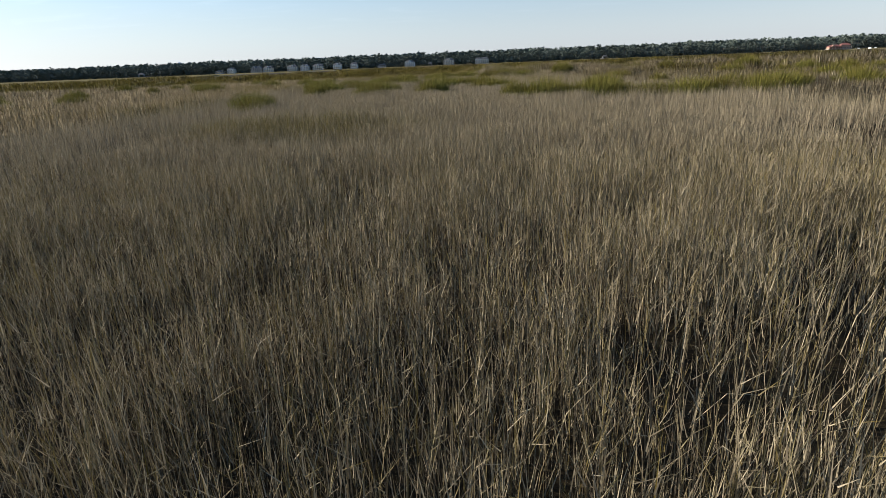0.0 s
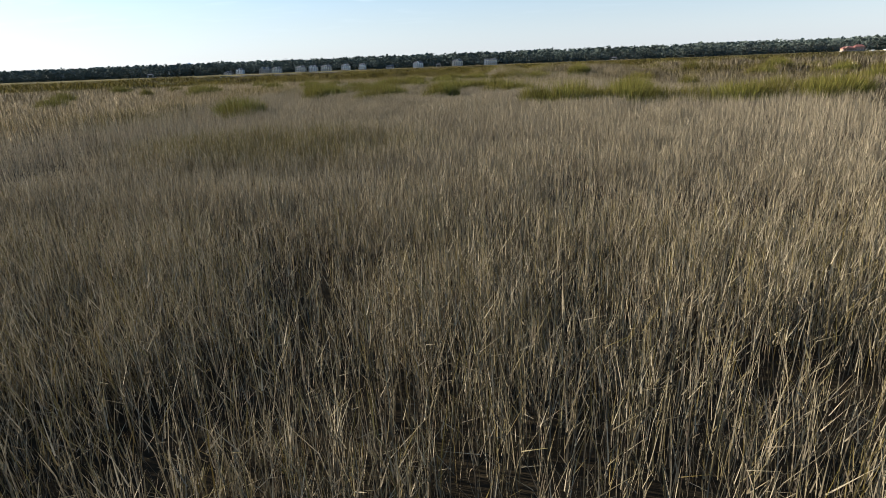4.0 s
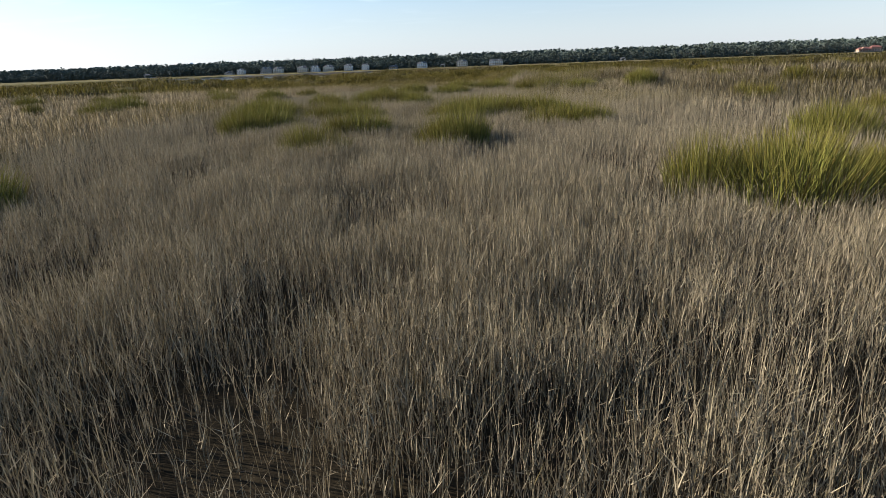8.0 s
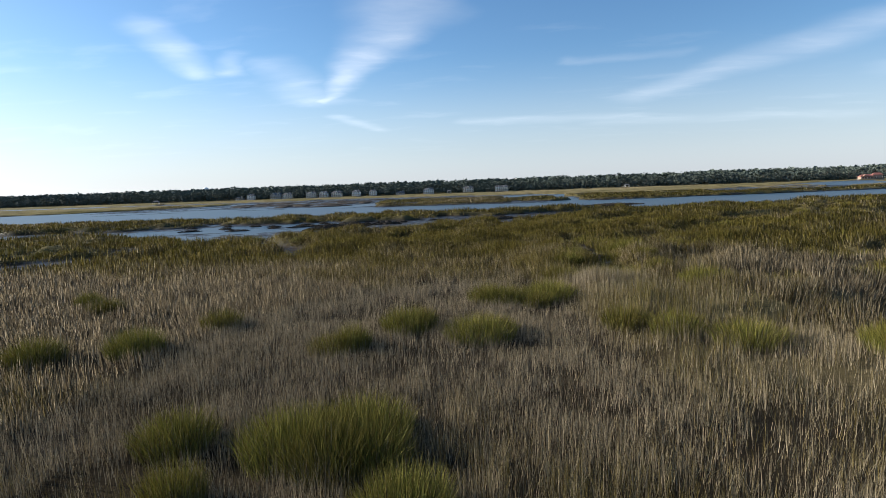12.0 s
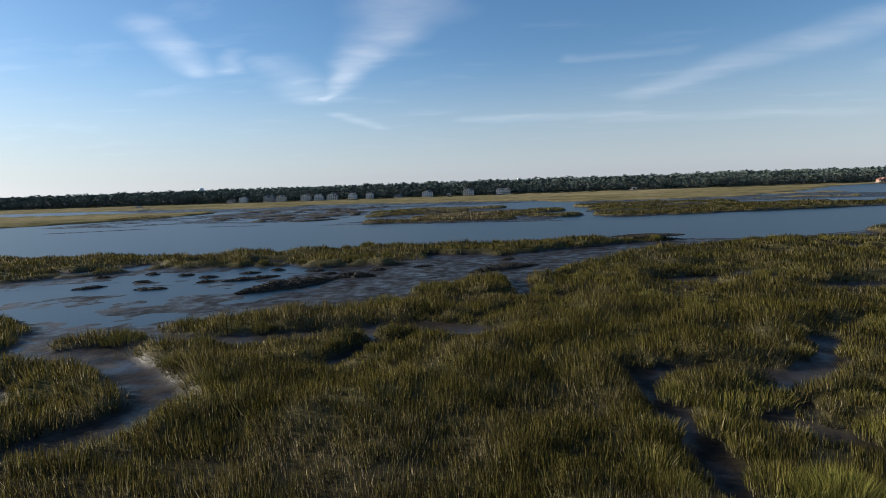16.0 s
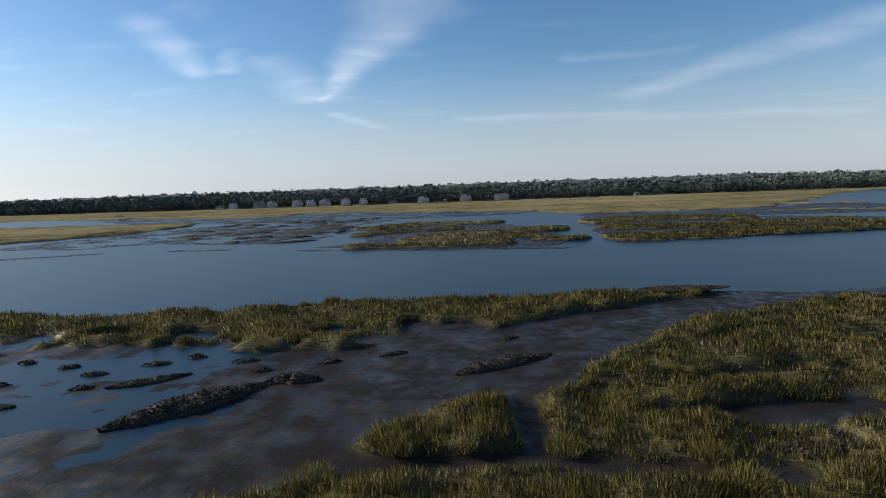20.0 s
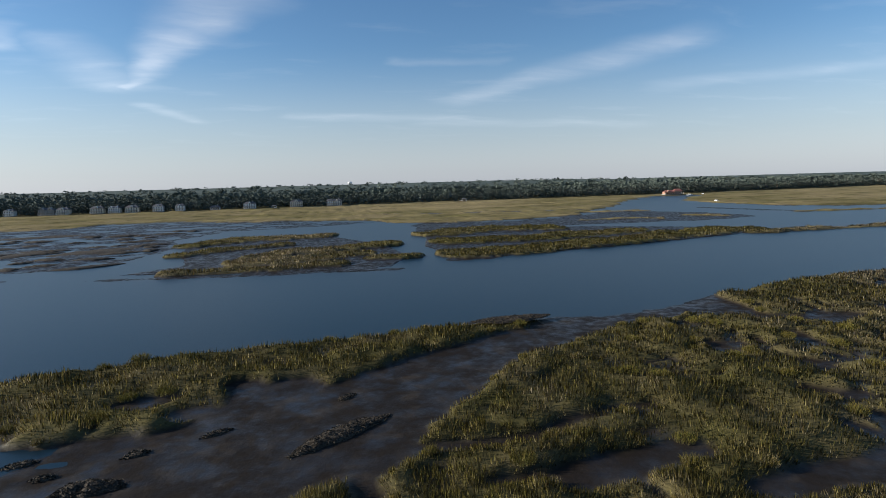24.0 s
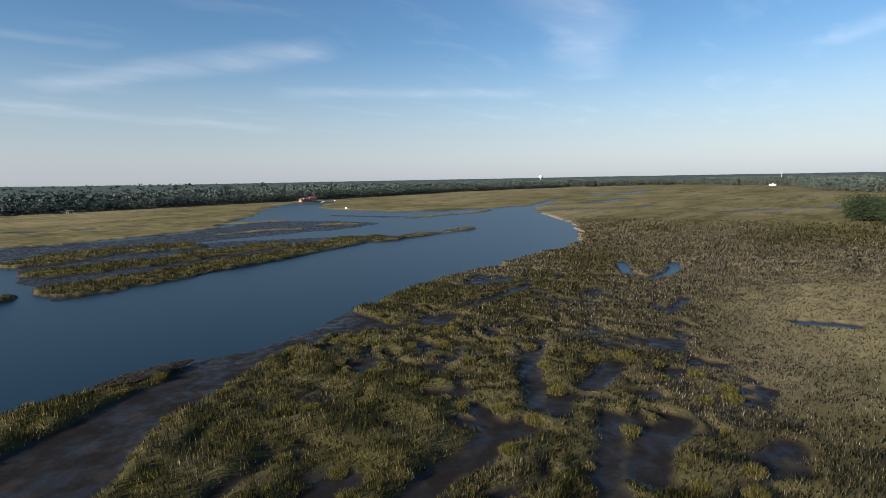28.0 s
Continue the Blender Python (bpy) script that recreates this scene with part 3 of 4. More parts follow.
# ---- grass ----
def view_distance(x, y):
    """How near the flight line passes, as a rule for how fine the grass must be."""
    d = np.full(np.shape(x), 1e3)
    for yc in np.arange(6, 119, 2.0):
        h = np.interp(yc, [6, 30, 41, 48, 59, 75, 97, 117], [2.5, 3, 4.3, 5.8, 8.4, 12, 16.5, 22.6])
        dy, xc = y - yc, np.interp(yc, [6, 60], [3.5, -1])
        ok = (dy > (h - 1.0) / np.interp(yc, [48, 56], [0.95, 0.6]) - 1.2) & (np.abs(x - xc) < 0.9 * dy + 1.5)
        d = np.where(ok, np.minimum(d, np.sqrt(dy**2 + (x - xc) ** 2 + h**2)), d)
    late = np.sqrt(x**2 + (y - 121) ** 2 + 30**2)
    ok = (late > 55) & ((x > 0) | (y > 121)) & (y - 121 > 0.02 * x)
    return np.where(ok, np.minimum(d, late), d)


def blades(name, pos, height, width, green, label, lean=0.21, flat=False, droop=None, facing=None):
    """Tapered, bent blades of grass as one mesh."""
    n = len(pos)
    yaw, tilt = rng.random(n) * 6.283, np.abs(rng.normal(0, lean, n)) * np.where(rng.random(n) < 0.12, 2.0, 1.0)
    to = rng.random(n) * 6.283
    if droop is not None:
        to = np.where(rng.random(n) < 0.75, droop[0] + rng.normal(0, 0.6, n), to)
        tilt = tilt + droop[1]
    side = np.stack([np.cos(yaw), np.sin(yaw), 0 * yaw], 1) * (width / 2)[:, None]
    away = np.stack([np.cos(to), np.sin(to), 0 * to], 1)
    up = np.array([0, 0, 1.0])
    mid = pos + (away * np.sin(tilt * 0.6)[:, None] + up * np.cos(tilt * 0.6)[:, None]) * (height * 0.55)[:, None]
    tip = mid + (away * np.sin(tilt * 1.4)[:, None] + up * np.cos(tilt * 1.4)[:, None]) * (height * 0.45)[:, None]
    if flat:
        co = np.stack([pos - side, pos + side, tip], 1)
        faces, sizes = np.arange(n * 3), np.full(n, 3)
        tips = np.tile([0, 0, 1.0], n)
        k = 3
    else:
        co = np.stack([pos - side, pos + side, mid + side * 0.8, mid - side * 0.8, tip], 1)
        base = (np.arange(n) * 5)[:, None]
        faces = (base + np.array([0, 1, 2, 3, 3, 2, 4])).ravel()
        sizes = np.tile([4, 3], n)
        tips = np.tile([0, 0, 0.55, 0.55, 1.0], n)
        k = 5
    me = raw_mesh(name, co.reshape(-1, 3), faces, sizes, (("green", np.repeat(green, k)), ("tip", tips)), smooth=False)
    me.materials.append(M_GRASS)
    if facing is not None:
        me.normals_split_custom_set_from_vertices(np.repeat(facing, k, 0).astype(np.float32))
    return me


class Raster:
    """Ground height, depth into the grass and greenness over a stretch of the plan."""

    def __init__(self, x0, x1, y0, y1, step):
        self.x0, self.y0, self.step = x0, y0, step
        gx, gy = np.meshgrid(np.arange(x0, x1 + 2 * step, step), np.arange(y0, y1 + 2 * step, step))
        z, g, mud, wood = ground_height(gx, gy)
        self.layers = np.stack([z, g, wood, greenness(gx, gy)], -1)

    def at(self, x, y):
        u, v = (x - self.x0) / self.step, (y - self.y0) / self.step
        i, j = np.clip(u.astype(int), 0, self.layers.shape[1] - 2), np.clip(v.astype(int), 0, self.layers.shape[0] - 2)
        a, b, m = (u - i)[:, None], (v - j)[:, None], self.layers
        return ((m[j, i] * (1 - a) + m[j, i + 1] * a) * (1 - b) + (m[j + 1, i] * (1 - a) + m[j + 1, i + 1] * a) * b).T


NEAR_RASTER = Raster(-92, 114, 5, 254, 0.5)


def scatter(x0, x1, y0, y1, cell, near, far, flat, cover, raster=None):
    """Grass over a stretch of the plan, for view distances from near to far."""
    raster = raster or NEAR_RASTER
    gx, gy = np.meshgrid(np.arange(x0, x1, cell) + cell / 2, np.arange(y0, y1, cell) + cell / 2)
    gx, gy = gx.ravel(), gy.ravel()
    d = view_distance(gx, gy)
    keep = (d >= near) & (d < far) & (raster.at(gx, gy)[1] > -cell * 0.7)
    gx, gy, d = gx[keep], gy[keep], d[keep]
    w = np.maximum(0.0068, np.where(d < 24, 0.0008, np.where(d < 70, 0.00105, 0.0012)) * d)
    rho = cover / (w * 0.9) * np.clip(22 / d, 0.45, 1)
    rho = rho * np.clip((470 - d) / 260, 0, 1) ** 0.8
    count = rng.poisson(rho * cell * cell)
    x = np.repeat(gx, count) + (rng.random(count.sum()) - 0.5) * cell
    y = np.repeat(gy, count) + (rng.random(count.sum()) - 0.5) * cell
    w = np.repeat(w, count)
    z, g, wood, green = raster.at(x, y)
    clump, mound = fbm(x, y, 0.9, 2, 120), fbm(x, y, 3.4, 2, 130)
    meadow = 1 - humps(x, y)[1]
    gap = np.clip((fbm(x, y, 1.9, 2, 140) - 0.33) * 5.5, 0, 1)
    keep = (g > 0.05) & (wood < 0.5) & (rng.random(len(x)) < np.clip((clump - 0.30) * 4.5, 0.25 + 0.35 * meadow, 1) * np.where(meadow > 0.5, 0.30 + 0.70 * gap, 1))
    x, y, z, g, w, clump, mound, meadow, green = (a[keep] for a in (x, y, z, g, w, clump, mound, meadow, green))
    green = np.clip(green + rng.normal(0, 0.06, len(x)), 0, 1)
    even = 0.69 + 0.30 * green + 0.35 * (clump - 0.5) + 0.35 * (mound - 0.5)
    humped = 0.72 + 0.50 * np.clip((mound - 0.25) * 1.7, 0, 1) + 0.35 * (clump - 0.5)
    tall = (even * meadow + humped * (1 - meadow)) * np.where(rng.random(len(x)) < 0.35, 0.3 + 0.5 * rng.random(len(x)), 0.7 + 0.42 * rng.random(len(x))) * np.clip(0.6 + g * 0.35, 0.55, 1) * (1 - 0.45 * straw_meadow(x, y))
    return np.stack([x, y, z - 0.03], 1), np.maximum(tall, 0.2), w * (0.7 + 0.6 * rng.random(len(x))), green


def grass(name, label, *span, **how):
    pos, tall, wide, green = scatter(*span, **how)
    facing = droop = None
    if how["near"] >= 24:
        # blades in a far stand are lit as the stand is, with some scatter of their own
        raster, e = how.get("raster") or NEAR_RASTER, 0.8
        x, y = pos[:, 0], pos[:, 1]
        gx = (raster.at(x + e, y)[0] - raster.at(x - e, y)[0]) / (2 * e)
        gy = (raster.at(x, y + e)[0] - raster.at(x, y - e)[0]) / (2 * e)
        own = 0.46 if how["near"] < 70 else 0.26
        steep = np.maximum(1, np.hypot(gx, gy) / 0.42)
        facing = np.stack([-gx / steep, -gy / steep, np.full(len(x), 0.62)], 1) + rng.normal(0, own, (len(x), 3)) * (1, 1, 0.2)
        facing /= np.linalg.norm(facing, axis=1, keepdims=True)
        droop = (np.arctan2(-gy, -gx), np.clip(np.hypot(gx, gy) * 0.55, 0, 0.55))
    me = blades(name, pos, tall, wide, green, label, flat=how["flat"], facing=facing, droop=droop)
    if how["near"] == 0:
        # side leaves that stand off the stalks
        pick = np.r_[np.arange(len(pos)), np.arange(len(pos)), np.flatnonzero(rng.random(len(pos)) < 0.6)]
        base, high = pos[pick].copy(), tall[pick]
        base[:, 2] += high * rng.uniform(0.25, 0.8, len(high))
        leaf = blades("stalk_leaves", base, rng.uniform(0.10, 0.27, len(high)), wide[pick] * 1.1, np.clip(green[pick] + 0.04, 0, 1), label, lean=0.55, flat=True)
        tagged(new("stalk_leaves", leaf), "narrow straw leaves standing off the cordgrass stalks", "marsh grass", kind="stuff")
    tagged(new(name, me), label, "marsh grass", kind="stuff")
    return len(pos)


grass("meadow_grass", "dense straw-coloured cordgrass stalks with green flecks", -60, 60, 7, 120, 0.5, near=0, far=12, flat=False, cover=2.7)
grass("open_meadow_grass", "straw and olive cordgrass standing in the open meadow", -70, 70, 7, 140, 1.0, near=12, far=24, flat=True, cover=2.6)
grass("fringe_grass", "olive-green cordgrass along the muddy tidal creeks", -90, 110, 7, 250, 1.0, near=24, far=70, flat=True, cover=6.2)
grass("outer_grass", "olive and straw cordgrass on the outer marsh", -250, 470, 9, 470, 2.5, near=70, far=470, flat=True, cover=3.1, raster=Raster(-252, 474, 6, 474, 1.8))


# ---- green tussocks ----
def tussock_mesh(radius, tall, count, green, wide=0.023):
    count = int(count * (1.25 if wide < 0.03 else 1.5))
    wide = wide * (0.68 if wide < 0.03 else 0.62)
    a, r = rng.random(count) * 6.283, radius * np.sqrt(rng.random(count))
    pos = np.stack([r * np.cos(a), r * np.sin(a), 0 * a - 0.05], 1)
    high = tall * (1.0 - 0.35 * (r / radius) ** 2) * (0.6 + 0.5 * rng.random(count))
    me = blades("grass_tussock", pos, high, wide * (0.7 + 0.7 * rng.random(count)), np.clip(green + rng.normal(0, 0.12, count), 0, 1), "", lean=0.16,
                droop=(a, 0.30 * (r / radius) ** 1.5))
    return me


def surface(x, y):
    return float(ground_height(np.array([x]), np.array([y]))[0][0])


TUSSOCKS = [tussock_mesh(r, t, n, g) for r, t, n, g in ((1.0, 1.5, 1100, 0.9), (1.2, 1.45, 1300, 0.95), (0.8, 1.35, 800, 0.85), (1.4, 1.6, 1600, 1.0), (1.0, 1.3, 900, 0.8))]
BANK_TUSSOCKS = [tussock_mesh(r, t, n, g, 0.05) for r, t, n, g in ((0.9, 1.15, 230, 0.7), (1.3, 1.35, 330, 0.75), (0.7, 0.95, 170, 0.55), (1.6, 1.3, 400, 0.8))]


def place_tussocks(meshes, spots, label, group):
    for n, (x, y, size) in enumerate(spots):
        ob = new("grass_tussock", meshes[n % len(meshes)])
        ob.matrix_basis = pose(x, y, surface(x, y), 0, 0, rng.random() * 360) @ Matrix.Diagonal((size, size, 0.85 + 0.25 * rng.random(), 1))
        tagged(ob, label, "grass tussock", group)


def loose_spots(count, x0, x1, y0, y1):
    return [(float(rng.uniform(x0, x1)), float(rng.uniform(y0, y1)), float(rng.uniform(0.7, 1.3))) for _ in range(count)]


NEAR_TUSSOCKS = [(6.2, 39.3, 0.7), (7.6, 38.9, 1.1), (9.2, 38.5, 1.1), (10.8, 39.0, 1.1), (12.3, 38.6, 1.1), (8.5, 40.4, 1.0), (11.5, 40.6, 1.0),
                 (14, 39.2, 1.1), (15.8, 38.4, 1.0), (17.5, 39, 1.2), (19.2, 38, 1.1), (21, 39.4, 1.2), (0.5, 46.5, 0.95), (1.1, 47.2, 0.7), (-2.9, 45.2, 0.7), (-3.7, 45.5, 0.7),
                 (-2.8, 49.9, 0.9), (-3.7, 49.4, 0.7), (-9, 38.6, 0.9), (-8.2, 36.4, 0.7)]
MID_TUSSOCKS = [(-4.6, 57.4, 1.2), (-5.5, 57.0, 1.1), (-6.4, 56.6, 1.1), (-8.5, 54.2, 1.1), (-9.4, 53.4, 0.9), (-8.6, 51.9, 0.8), (-11.1, 62.5, 1.2), (-12.3, 63.3, 1.0), (-10.6, 59.8, 1.1), (-5.1, 68.8, 1.1),
                (-4.1, 69.4, 1.1), (-2.7, 66.6, 0.9), (-8.3, 67.0, 0.9), (2.3, 58.0, 1.2), (3.3, 57.7, 1.1), (4.2, 57.3, 1.2), (5.0, 56.5, 1.0), (0.0, 55.3, 1.1), (1.0, 55.9, 1.0), (4.5, 52.7, 1.0), (5.4, 52.6, 1.0), (6.3, 52.4, 0.8)]
CREST_TUSSOCKS = [(-10.0, 70.0, 1.1), (-4.6, 70.7, 1.2), (-5.4, 70.1, 1.0), (-6.3, 69.7, 1.1), (-8.1, 79.2, 1.0), (-7.2, 79.8, 0.8), (-5.1, 83.0, 1.1), (-4.2, 83.4, 0.8), (-1.3, 81.5, 1.2), (-0.5, 82.2, 0.9), (-1.0, 89.6, 1.1), (0.2, 89.4, 1.1),
                  (2.0, 88.4, 1.1), (3.0, 90.6, 1.2), (5.9, 82.6, 1.1), (7.7, 80.7, 1.1), (10.1, 79.0, 1.2), (12.1, 97.8, 1.2), (12.9, 91.2, 1.1), (4.4, 96, 1.2), (5.8, 101, 1.2), (6.6, 107, 1.2), (12.6, 104, 1.2), (13.5, 112, 1.3), (7, 113, 1.1)]
for spots in (NEAR_TUSSOCKS, MID_TUSSOCKS, CREST_TUSSOCKS, loose_spots(34, 13, 46, 40, 78), loose_spots(16, -46, -15, 38, 96)):
    place_tussocks(TUSSOCKS, spots, "bright green cordgrass tussock rising above straw-coloured meadow", "green tussocks in the meadow")


def bank_spots(count, x0, x1, y0, y1, apart):
    """Places along the grass edges, at least that far from one another."""
    x, y = rng.uniform(x0, x1, 6000), rng.uniform(y0, y1, 6000)
    g, found = NEAR_RASTER.at(x, y)[1], []
    for a, b in zip(x[(g > 0.1) & (g < 1.3)], y[(g > 0.1) & (g < 1.3)]):
        if all((a - c) ** 2 + (b - d) ** 2 > apart * apart for c, d, _ in found):
            found.append((float(a), float(b), 0.8 + 0.6 * rng.random()))
        if len(found) == count:
            break
    return found


place_tussocks(BANK_TUSSOCKS, bank_spots(45, 4, 46, 90, 124, 1.5), "olive-green cordgrass clump beside a narrow muddy creek", "clumps along the creek banks")
place_tussocks(BANK_TUSSOCKS, bank_spots(125, -62, 100, 122, 232, 3.4), "olive-green cordgrass clump drooping over the muddy bank", "clumps along the creek banks")

# ---- woods ----
def tufts(centres, size, squash=0.7):
    """Ragged leaf clumps: three crossing, folded triangles each."""
    n = len(centres)
    out = []
    for _ in range(3):
        v = rng.normal(0, 1, (n, 3, 3))
        v /= np.linalg.norm(v, axis=2, keepdims=True)
        v[..., 2] *= squash
        out.append(centres[:, None] + v * (size * (0.6 + 0.5 * rng.random(n)))[:, None, None])
    return np.stack(out, 1).reshape(-1, 3)


def wood_mesh(name, trees, clumps, mats, low=0.04):
    """Trunks and clumped crowns for many trees: x, y, z, height, spread."""
    co, faces, slots = [], [], []
    t = np.repeat(trees, clumps, 0)
    n = len(t)
    a, r = rng.random(n) * 6.283, np.sqrt(rng.random(n))
    h = rng.random(n)
    r = r * np.sqrt(1 - 0.96 * (np.clip(h - 0.35, 0, 1) / 0.65) ** 2)
    c = np.stack([t[:, 0] + np.cos(a) * r * t[:, 4], t[:, 1] + np.sin(a) * r * t[:, 4], t[:, 2] + t[:, 3] * (low + (0.86 - low) * h)], 1)
    crown = tufts(c, t[:, 4] * 0.46)
    m = len(trees)
    w = trees[:, 3] * 0.016
    ring = np.array([(1, 0), (-0.5, 0.87), (-0.5, -0.87)])
    base = np.stack([trees[:, None, 0] + ring[:, 0] * w[:, None], trees[:, None, 1] + ring[:, 1] * w[:, None], np.repeat(trees[:, None, 2] - 0.5, 3, 1)], -1)
    top = np.stack([trees[:, None, 0] + 0.5 * ring[:, 0] * w[:, None], trees[:, None, 1] + 0.5 * ring[:, 1] * w[:, None], np.repeat((trees[:, 2] + trees[:, 3] * 0.7)[:, None], 3, 1)], -1)
    trunk = np.concatenate([base, top], 1).reshape(-1, 3)
    i = (np.arange(m) * 6)[:, None]
    quads = np.concatenate([i + np.array(q) for q in ((0, 1, 4, 3), (1, 2, 5, 4), (2, 0, 3, 5))], 0)
    k = len(crown)
    me = raw_mesh(name, np.concatenate([crown, trunk]), np.concatenate([np.arange(k), (quads + k).ravel()]), np.r_[np.full(k // 3, 3), np.full(len(quads), 4)], smooth=False)
    for mat in mats:
        me.materials.append(mat)
    me.polygons.foreach_set("material_index", np.r_[np.zeros(k // 3), np.ones(len(quads))].astype(np.int32))
    return me


def woods():
    def rows(spots, lo, hi):
        x, y = spots[:, 0], spots[:, 1]
        h = lo + (hi - lo) * rng.random(len(x)) * (0.6 + 0.8 * fbm(x, y, 60, 3, 140))
        return np.stack([x, y, 1.6 + hill(x, y), h, h * (0.22 + 0.12 * rng.random(len(x)))], 1)

    front, deep = [], []
    for (ax, ay), (bx, by) in zip(SHORE[:13], SHORE[1:14]):
        ax, bx = np.clip((ax, bx), -1500, 2600)
        length = math.hypot(bx - ax, by - ay)
        nx, ny = -(by - ay) / length, (bx - ax) / length
        plan = [(front, back, 7.5) for back in (4, 12, 22)] + [(deep, back, 12.0) for back in (32, 42, 53, 66, 82, 100, 122, 150, 185, 230)] + [(deep, back, 30.0) for back in (290, 370, 480, 640, 850)]
        for rows_, back, gap in plan:
            for s in np.arange(0, length, gap):
                o, q = back + rng.normal(0, 0.06 * back + 2), s + rng.normal(0, gap * 0.35)
                rows_.append((ax + (bx - ax) * q / length + nx * o, ay + (by - ay) * q / length + ny * o))
    front, deep = np.array(front), np.array(deep)
    me = wood_mesh("shore_woods", rows(front, 12, 19), 34, (M_HAZED_WOODS, M_BARK))
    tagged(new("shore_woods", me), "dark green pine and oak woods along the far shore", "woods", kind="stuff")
    big = rows(deep, 17, 23)
    big[:, 4] *= 1.5
    me = wood_mesh("inland_woods", big, 9, (M_HAZED_WOODS, M_BARK), 0.55)
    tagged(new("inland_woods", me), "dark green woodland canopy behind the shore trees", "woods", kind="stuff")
    # the closed canopy further inland
    xs, ys = np.arange(-1800, 4850, 42.0), np.arange(-600, 4850, 42.0)
    gx, gy = np.meshgrid(xs, ys)
    inland = inside(gx, gy, SHORE)
    z = np.where(inland > 60, 11 + 6 * fbm(gx, gy, 130, 3, 150) + 4 * (rng.random(gx.shape) - 0.5) + hill(gx, gy), 5.0)
    i = np.arange(gx.size).reshape(gx.shape)
    quads = np.stack([i[:-1, :-1], i[:-1, 1:], i[1:, 1:], i[1:, :-1]], -1).reshape(-1, 4)
    quads = quads[(inland.ravel()[quads] > 25).all(1)]
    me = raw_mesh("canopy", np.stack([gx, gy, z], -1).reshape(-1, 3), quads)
    me.materials.append(M_HAZED_WOODS)
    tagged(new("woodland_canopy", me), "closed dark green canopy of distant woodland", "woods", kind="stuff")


woods()


def part(name, bm, mat, parent, label=""):
    me = bpy.data.meshes.new(name)
    bm.to_mesh(me)
    bm.free()
    me.materials.append(mat)
    ob = new(name, me)
    ob.parent = parent
    return tagged(ob, label)


def box(x0, x1, y0, y1, z0, z1, bm=None):
    bm = bm or bmesh.new()
    m = pose((x0 + x1) / 2, (y0 + y1) / 2, (z0 + z1) / 2) @ Matrix.Diagonal((x1 - x0, y1 - y0, z1 - z0, 1))
    bmesh.ops.create_cube(bm, size=1, matrix=m)
    return bm


def hip(x0, x1, y0, y1, z0, z1, inset, over=0.5):
    """A hipped or gabled roof with eaves; its ridge runs along x."""
    bm = bmesh.new()
    x0, x1, y0, y1 = x0 - over, x1 + over, y0 - over, y1 + over
    v = [bm.verts.new(p) for p in ((x0, y0, z0), (x1, y0, z0), (x1, y1, z0), (x0, y1, z0), (x0, y0, z0 + 0.2), (x1, y0, z0 + 0.2), (x1, y1, z0 + 0.2), (x0, y1, z0 + 0.2),
                                   (x0 + inset, (y0 + y1) / 2, z1), (x1 - inset, (y0 + y1) / 2, z1))]
    for f in ((3, 2, 1, 0), (0, 1, 5, 4), (1, 2, 6, 5), (2, 3, 7, 6), (3, 0, 4, 7), (4, 5, 9, 8), (6, 7, 8, 9), (5, 6, 9), (7, 4, 8)):
        bm.faces.new([v[i] for i in f])
    return bm


def gable(x, y, w, deep, z0, z1, bm=None):
    """A front gable facing the marsh."""
    bm = bm or bmesh.new()
    v = [bm.verts.new(p) for p in ((x - w / 2, y, z0), (x + w / 2, y, z0), (x, y, z1), (x - w / 2, y + deep, z0), (x + w / 2, y + deep, z0), (x, y + deep, z1))]
    for f in ((0, 1, 2), (5, 4, 3), (0, 2, 5, 3), (2, 1, 4, 5), (1, 0, 3, 4)):
        bm.faces.new([v[i] for i in f])
    return bm


